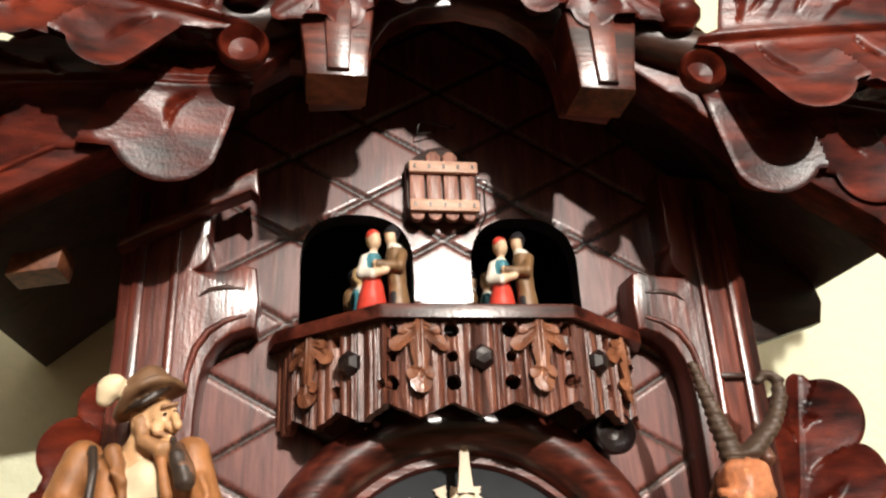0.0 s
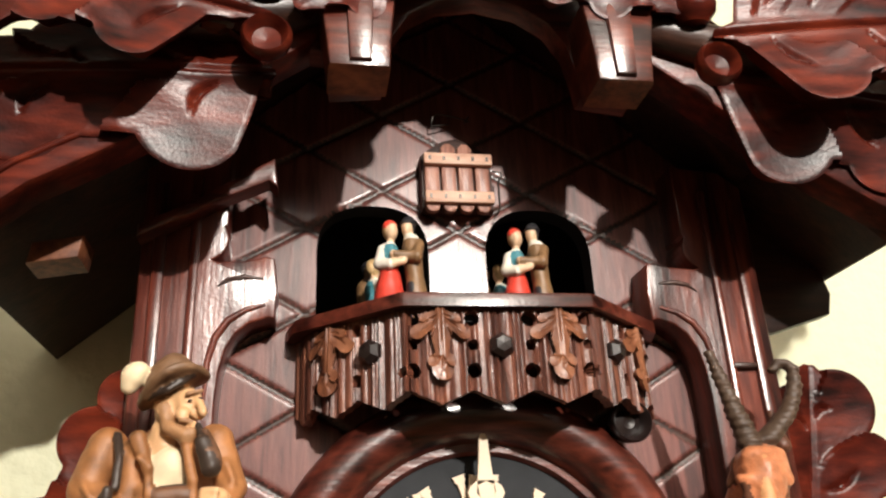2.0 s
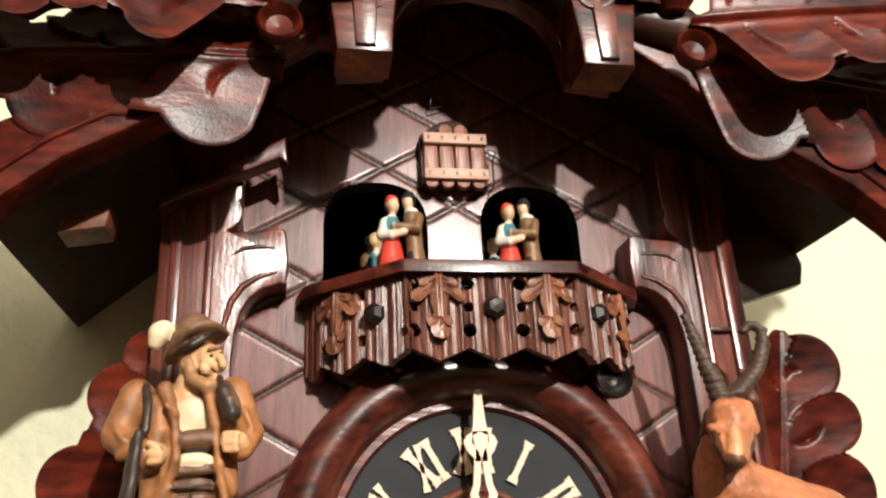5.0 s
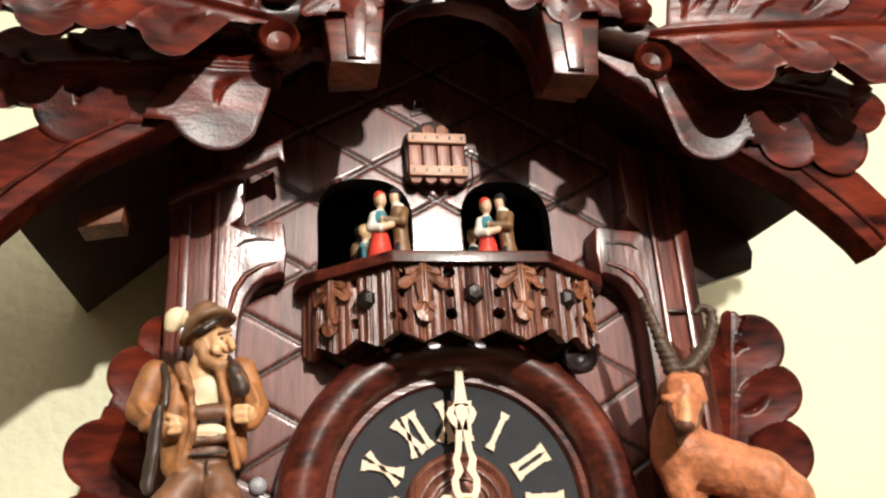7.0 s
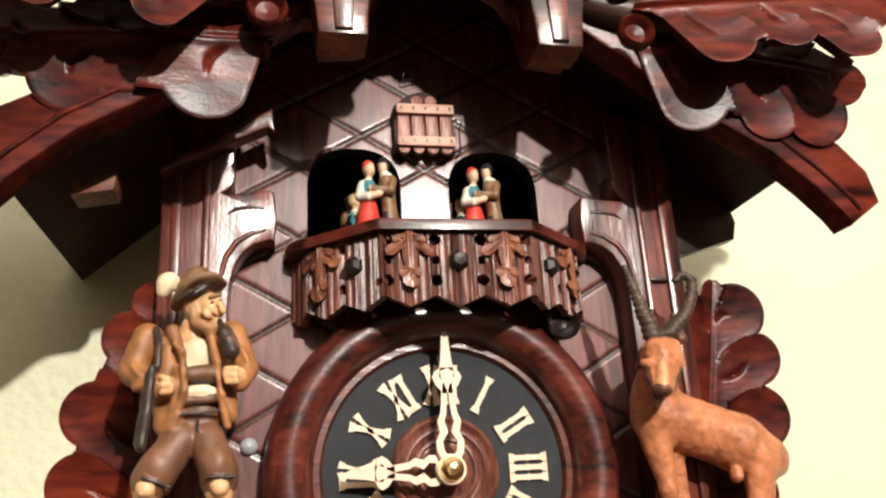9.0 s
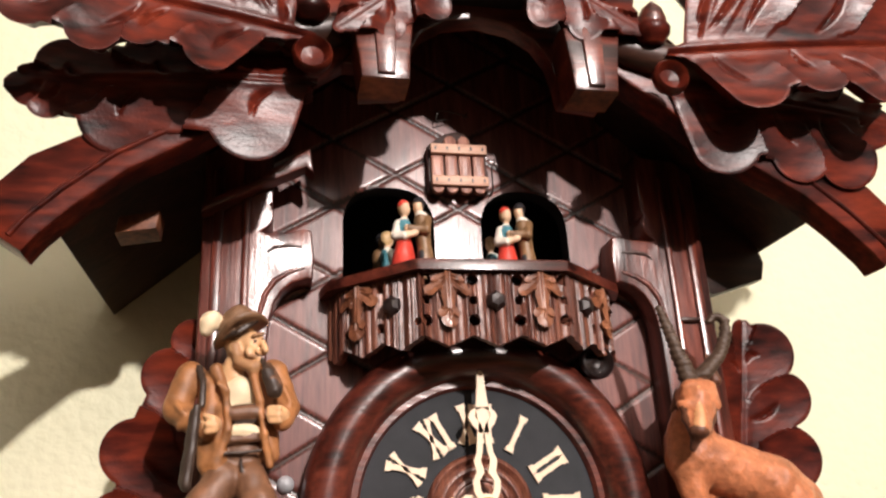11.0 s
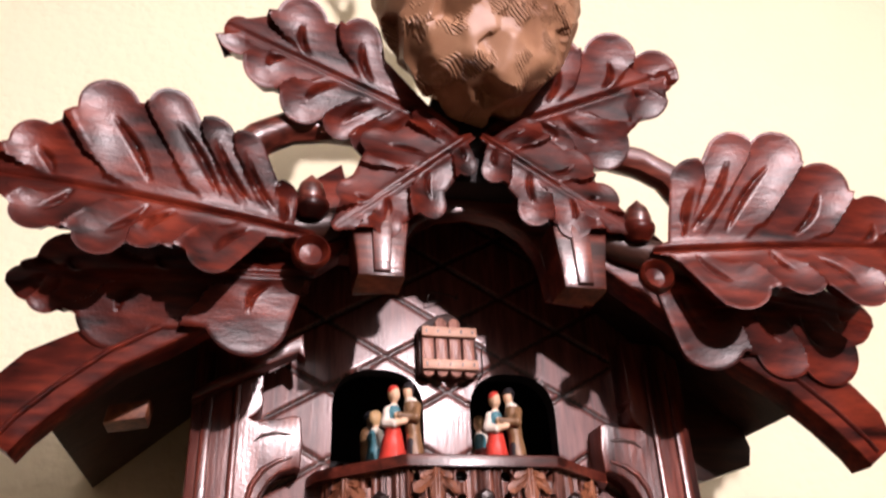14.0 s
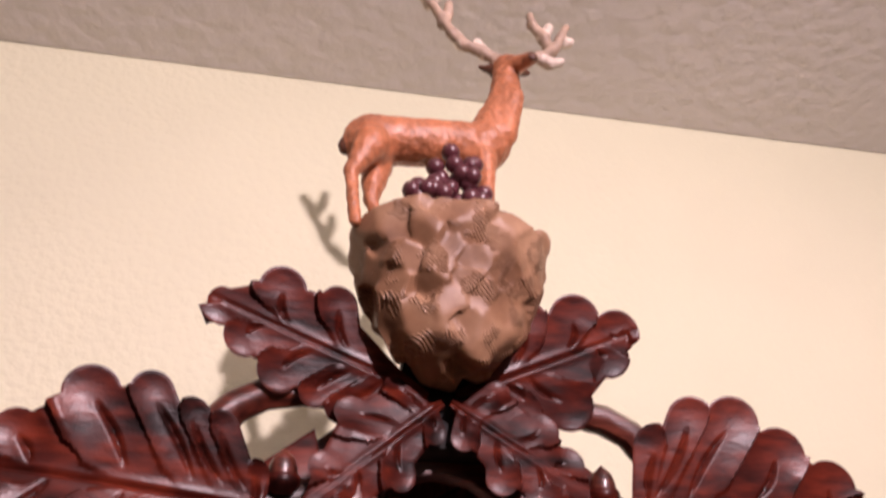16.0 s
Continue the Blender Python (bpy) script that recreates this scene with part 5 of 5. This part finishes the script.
# the chamois: 0 fur 1 dark 2 horn 3 pale muzzle
Y = -0.048
F = Y - 0.012
G = [((0.0778, F + 0.0000, 0.0767), (0.0080, 0.0075, 0.0075), 0), ((0.0760, F - 0.0030, 0.0744), (0.0717, F - 0.0090, 0.0638), 0.0063, 0.0035, 0), ((0.0753, F - 0.0055, 0.0778), (0.0712, F - 0.0105, 0.0651), 0.0021, 0.0021, 3),
     ((0.0708, F - 0.0105, 0.0626), (0.0031, 0.0023, 0.0021), 1), ((0.0706, F - 0.0070, 0.0606), (0.0698, F - 0.0055, 0.0567), 0.0021, 0.0012, 1), ((0.0685, F - 0.0052, 0.0715), (0.0014, 0.0012, 0.0012), 1),
     ((0.0804, F - 0.0052, 0.0708), (0.0014, 0.0012, 0.0012), 1), ((0.0673, F - 0.0045, 0.0741), (0.0712, F - 0.0068, 0.0731), 0.0014, 0.0012, 0), ((0.0830, F - 0.0045, 0.0733), (0.0772, F - 0.0068, 0.0730), 0.0014, 0.0012, 0),
     ((0.0687, F - 0.0055, 0.0681), (0.0689, F - 0.0085, 0.0629), 0.0019, 0.0014, 1), ((0.0793, F - 0.0055, 0.0678), (0.0747, F - 0.0085, 0.0628), 0.0019, 0.0014, 1), ((0.0735, F - 0.0025, 0.0811), (0.0031, 0.0028, 0.0021), 0),
     ((0.0810, F - 0.0025, 0.0810), (0.0031, 0.0028, 0.0021), 0), ((0.0724, F + 0.0040, 0.0791), (0.0691, F + 0.0060, 0.0729), 0.0023, 0.0009, 1), ((0.0895, F + 0.0060, 0.0849), (0.0894, F + 0.0090, 0.0949), 0.0028, 0.0014, 1),
     ((0.0790, F + 0.005, 0.0780), (0.0790, Y + 0.002, 0.0620), 0.0064, 0.0098, 0), ((0.0805, Y + 0.003, 0.0560), (0.1130, Y + 0.004, 0.0440), 0.0115, 0.0112, 0), ((0.1130, Y + 0.004, 0.0440), (0.1250, Y + 0.005, 0.0380), 0.0118, 0.0088, 0), ((0.1310, Y + 0.005, 0.0360), (0.0028, 0.0030, 0.0050), 0),
     ((0.0762, Y + 0.001, 0.0500), (0.0790, Y + 0.001, 0.0280), 0.0066, 0.0036, 0), ((0.0790, Y + 0.001, 0.0280), (0.0800, Y + 0.001, -0.0120), 0.0034, 0.0027, 0), ((0.0855, Y + 0.008, 0.0480), (0.0870, Y + 0.008, 0.0250), 0.0058, 0.0034, 0), ((0.0870, Y + 0.008, 0.0250), (0.0878, Y + 0.008, -0.0120), 0.0031, 0.0026, 0),
     ((0.1190, Y, 0.0380), (0.1150, Y - 0.001, 0.0220), 0.0080, 0.0038, 0), ((0.1150, Y - 0.001, 0.0220), (0.1180, Y, -0.0120), 0.0034, 0.0026, 0), ((0.1235, Y + 0.009, 0.0360), (0.1240, Y + 0.009, 0.0180), 0.0068, 0.0036, 0), ((0.1240, Y + 0.009, 0.0180), (0.1262, Y + 0.009, -0.0120), 0.0032, 0.0026, 0),
     ((0.1070, Y - 0.002, 0.0315), (0.0026, 0.0030, 0.0030), 0)]
for path in ([(0.0750, 0.0850), (0.0733, 0.0930), (0.0714, 0.1015), (0.0697, 0.1085), (0.0686, 0.1140)], [(0.0810, 0.0858), (0.0868, 0.0902), (0.0922, 0.0962), (0.0957, 0.1030), (0.0962, 0.1085), (0.0930, 0.1112), (0.0898, 0.1085)]):
    legs = [math.dist(path[i], path[i + 1]) for i in range(len(path) - 1)]
    rings = int(sum(legs) / 0.0027)
    last = None
    for q in range(rings + 1):
        t = q / rings * sum(legs)
        i = 0
        while i < len(legs) - 1 and t > legs[i]:
            t -= legs[i]
            i += 1
        f = min(1, t / legs[i])
        c = (path[i][0] + (path[i + 1][0] - path[i][0]) * f, F + 0.003 * q / rings, path[i][1] + (path[i + 1][1] - path[i][1]) * f)
        r = 0.0040 - 0.0021 * q / rings
        G.append((c, (r, r, r * 0.52), 2))
        if last:
            G.append((last, c, r * 0.80, r * 0.76, 2))
        last = c
figure("chamois_figurine", G, 0.00072, 0.0022, (FUR, FURDK, HORN, PALEFUR), "russet carved chamois figurine with dark ribbed horns", "figurine", grown(1.05), crisp=(2,))

# the stag: 0 fur 1 dark 2 antler 3 tip
Y = -0.088
S = [((-0.0390, Y, 0.4370), (0.0165, 0.0130, 0.0180), 0), ((-0.0380, Y, 0.4395), (0.0220, Y - 0.002, 0.4450), 0.0148, 0.0142, 0), ((0.0260, Y - 0.003, 0.4400), (0.0150, 0.0125, 0.0170), 0),
     ((0.0310, Y - 0.004, 0.4450), (0.0440, Y - 0.010, 0.4800), 0.0150, 0.0105, 0), ((0.0440, Y - 0.010, 0.4800), (0.0465, Y - 0.012, 0.5050), 0.0105, 0.0084, 0), ((0.0400, Y - 0.012, 0.4480), (0.0480, Y - 0.017, 0.4780), 0.0080, 0.0060, 0), ((0.0475, Y - 0.013, 0.5100), (0.0085, 0.0090, 0.0090), 0), ((0.0500, Y - 0.018, 0.5070), (0.0560, Y - 0.031, 0.5000), 0.0066, 0.0040, 0), ((0.0565, Y - 0.033, 0.4995), (0.0034, 0.0030, 0.0030), 1),
     ((0.0400, Y - 0.008, 0.5110), (0.0320, Y - 0.006, 0.5150), 0.0044, 0.0018, 1), ((0.0560, Y - 0.010, 0.5130), (0.0640, Y - 0.008, 0.5150), 0.0044, 0.0018, 1), ((-0.0545, Y + 0.001, 0.4320), (0.0032, 0.0040, 0.0060), 1),
     ((-0.0400, Y - 0.008, 0.4280), (-0.0510, Y - 0.008, 0.4050), 0.0105, 0.0042, 0), ((-0.0510, Y - 0.008, 0.4050), (-0.0480, Y - 0.008, 0.3700), 0.0038, 0.0032, 0), ((-0.0340, Y + 0.008, 0.4260), (-0.0370, Y + 0.008, 0.4000), 0.0095, 0.0044, 0), ((-0.0370, Y + 0.008, 0.4000), (-0.0280, Y + 0.008, 0.3700), 0.0040, 0.0034, 0),
     ((0.0270, Y - 0.008, 0.4300), (0.0270, Y - 0.009, 0.4030), 0.0078, 0.0040, 0), ((0.0270, Y - 0.009, 0.4030), (0.0265, Y - 0.010, 0.3720), 0.0038, 0.0034, 0), ((0.0280, Y + 0.008, 0.4280), (0.0240, Y + 0.009, 0.4030), 0.0074, 0.0040, 0), ((0.0240, Y + 0.009, 0.4030), (0.0220, Y + 0.010, 0.3720), 0.0038, 0.0034, 0)]
A = Y - 0.012
for pts, mat in (([(0.0430, 0.5170), (0.0330, 0.5220), (0.0200, 0.5260), (0.0110, 0.5350), (0.0040, 0.5500), (-0.0030, 0.5640), (-0.0060, 0.5760)], 2), ([(0.0180, 0.5270), (0.0140, 0.5360)], 3), ([(0.0060, 0.5450), (0.0100, 0.5570), (0.0105, 0.5650)], 2), ([(-0.0030, 0.5640), (0.0030, 0.5760), (0.0045, 0.5860)], 3), ([(-0.0045, 0.5690), (-0.0110, 0.5800)], 3), ([(0.0330, 0.5220), (0.0290, 0.5300)], 3),
                 ([(0.0530, 0.5180), (0.0640, 0.5240), (0.0760, 0.5300), (0.0850, 0.5400), (0.0890, 0.5500), (0.0950, 0.5630)], 2), ([(0.0720, 0.5280), (0.0780, 0.5220), (0.0860, 0.5240)], 3), ([(0.0820, 0.5360), (0.0780, 0.5480), (0.0700, 0.5600), (0.0690, 0.5690)], 2), ([(0.0770, 0.5500), (0.0830, 0.5620)], 3), ([(0.0890, 0.5480), (0.0960, 0.5500)], 3)):
    for n in range(len(pts) - 1):
        f = n / max(1, len(pts) - 1)
        S.append(((pts[n][0], A - 0.004 * f, pts[n][1]), (pts[n + 1][0], A - 0.004 * f, pts[n + 1][1]), 0.0042 - 0.0014 * f, 0.0038 - 0.0016 * f, mat))
figure("stag_figurine", S, 0.00115, 0.0020, (FUR, FURDK, ANTLER, BONE), "russet carved stag figurine with pale antlers, standing on the rock", "figurine", Matrix.Translation((-0.0082, -0.0278, 0.0083)) @ Matrix.Scale(0.917, 4))

# grapes by the stag's feet
rnd = random.Random(5)
bm = bmesh.new()
bmesh.ops.create_icosphere(bm, subdivisions=2, radius=0.0047)
for v in bm.verts:
    v.co *= 1.06
grape_mesh = from_bm("grape", bm, angle=180)
grape_mesh.materials.append(GRAPE)
for k in range(34):
    t = rnd.random()
    at = (-0.0250 + 0.0340 * t + rnd.uniform(-0.004, 0.004), -0.1250 + rnd.uniform(-0.007, 0.006), 0.3560 + (0.034 * (1 - abs(t - 0.62) * 1.4)) * rnd.random() ** 0.7)
    grape = part("grape", grape_mesh, GRAPE, rock, "dark purple carved grape")
    grape.matrix_basis = rock.matrix_basis.inverted() @ Matrix.Translation(at)


# dancing couples: 0 skin 1 cream 2 red 3 teal 4 coat 5 black 6 blond
def couple(scarf, skirt_mat, label, m):
    C = [((-0.0052, 0, 0.0010), (-0.0046, 0, 0.0245), 0.0092, 0.0036, skirt_mat), ((-0.0098, 0.001, 0.0010), (-0.0062, 0.001, 0.0190), 0.0050, 0.0026, 5 - skirt_mat), ((-0.0030, -0.0058, 0.0010), (-0.0040, -0.002, 0.0200), 0.0040, 0.0018, skirt_mat),
         ((-0.0046, 0, 0.0225), (-0.0043, 0, 0.0300), 0.0031, 0.0037, 3), ((-0.0068, -0.0008, 0.0312), (-0.0086, -0.0020, 0.0262), 0.0022, 0.0021, 1), ((-0.0086, -0.0020, 0.0262), (-0.0040, -0.0048, 0.0248), 0.0019, 0.0016, 1), ((-0.0040, -0.0048, 0.0248), (0.0012, -0.0046, 0.0260), 0.0015, 0.0013, 0), ((-0.0044, 0, 0.0325), (0.0026, 0.0024, 0.0018), 1), ((-0.0042, 0, 0.0325), (-0.0038, 0, 0.0355), 0.0014, 0.0014, 0),
         ((-0.0034, -0.0006, 0.0380), (0.0024, 0.0026, 0.0031), 0), ((-0.0048, 0.0006, 0.0384), (0.0022, 0.0026, 0.0027), 6), ((-0.0043, 0.0002, 0.0401), (0.0027, 0.0029, 0.0021), scarf),
         ((0.0068, 0.001, 0.0010), (0.0050, 0.001, 0.0230), 0.0056, 0.0034, 4), ((0.0040, -0.001, 0.0010), (0.0042, -0.0005, 0.0180), 0.0026, 0.0024, 5), ((0.0048, 0.001, 0.0240), (0.0044, 0.001, 0.0325), 0.0036, 0.0040, 4), ((0.0072, -0.0008, 0.0328), (0.0064, -0.0038, 0.0276), 0.0021, 0.0020, 4), ((0.0064, -0.0038, 0.0276), (-0.0020, -0.0046, 0.0282), 0.0018, 0.0014, 4), ((-0.0030, -0.0046, 0.0283), (0.0013, 0.0012, 0.0013), 0), ((0.0042, 0.0002, 0.0355), (0.0030, 0.0028, 0.0014), 1),
         ((0.0028, -0.0002, 0.0390), (0.0023, 0.0025, 0.0031), 0), ((0.0038, 0.0006, 0.0395), (0.0022, 0.0025, 0.0024), 5), ((0.0032, 0.0006, 0.0417), (0.0025, 0.0025, 0.0021), 5), ((0.0030, 0.0004, 0.0409), (0.0036, 0.0036, 0.0006), 5)]
    return figure("dancing_couple", C, 0.00045, 0.0008, (DOLLSKIN, BLOUSE, RED, TEAL, COAT, BLACKHAT, BLOND), label, "figurine", m @ Matrix.Diagonal((0.95, 1.10, 1.12, 1.0)), "dancing couples on the turntable")


couple(2, 2, "painted dancing couple, woman in red headscarf and red skirt", pose(-0.0250, -0.014, 0.1306, 0, 0, -8))
couple(2, 2, "painted dancing couple, woman in red headscarf and red skirt", pose(0.0243, -0.010, 0.1306, 0, 0, -15))
couple(6, 3, "painted dancing couple, fair-haired woman in a teal skirt", pose(-0.0320, 0.030, 0.1306, 0, 0, 100))
couple(6, 2, "painted dancing couple, fair-haired woman in a red skirt", pose(0.0200, 0.032, 0.1306, 0, 0, 150))
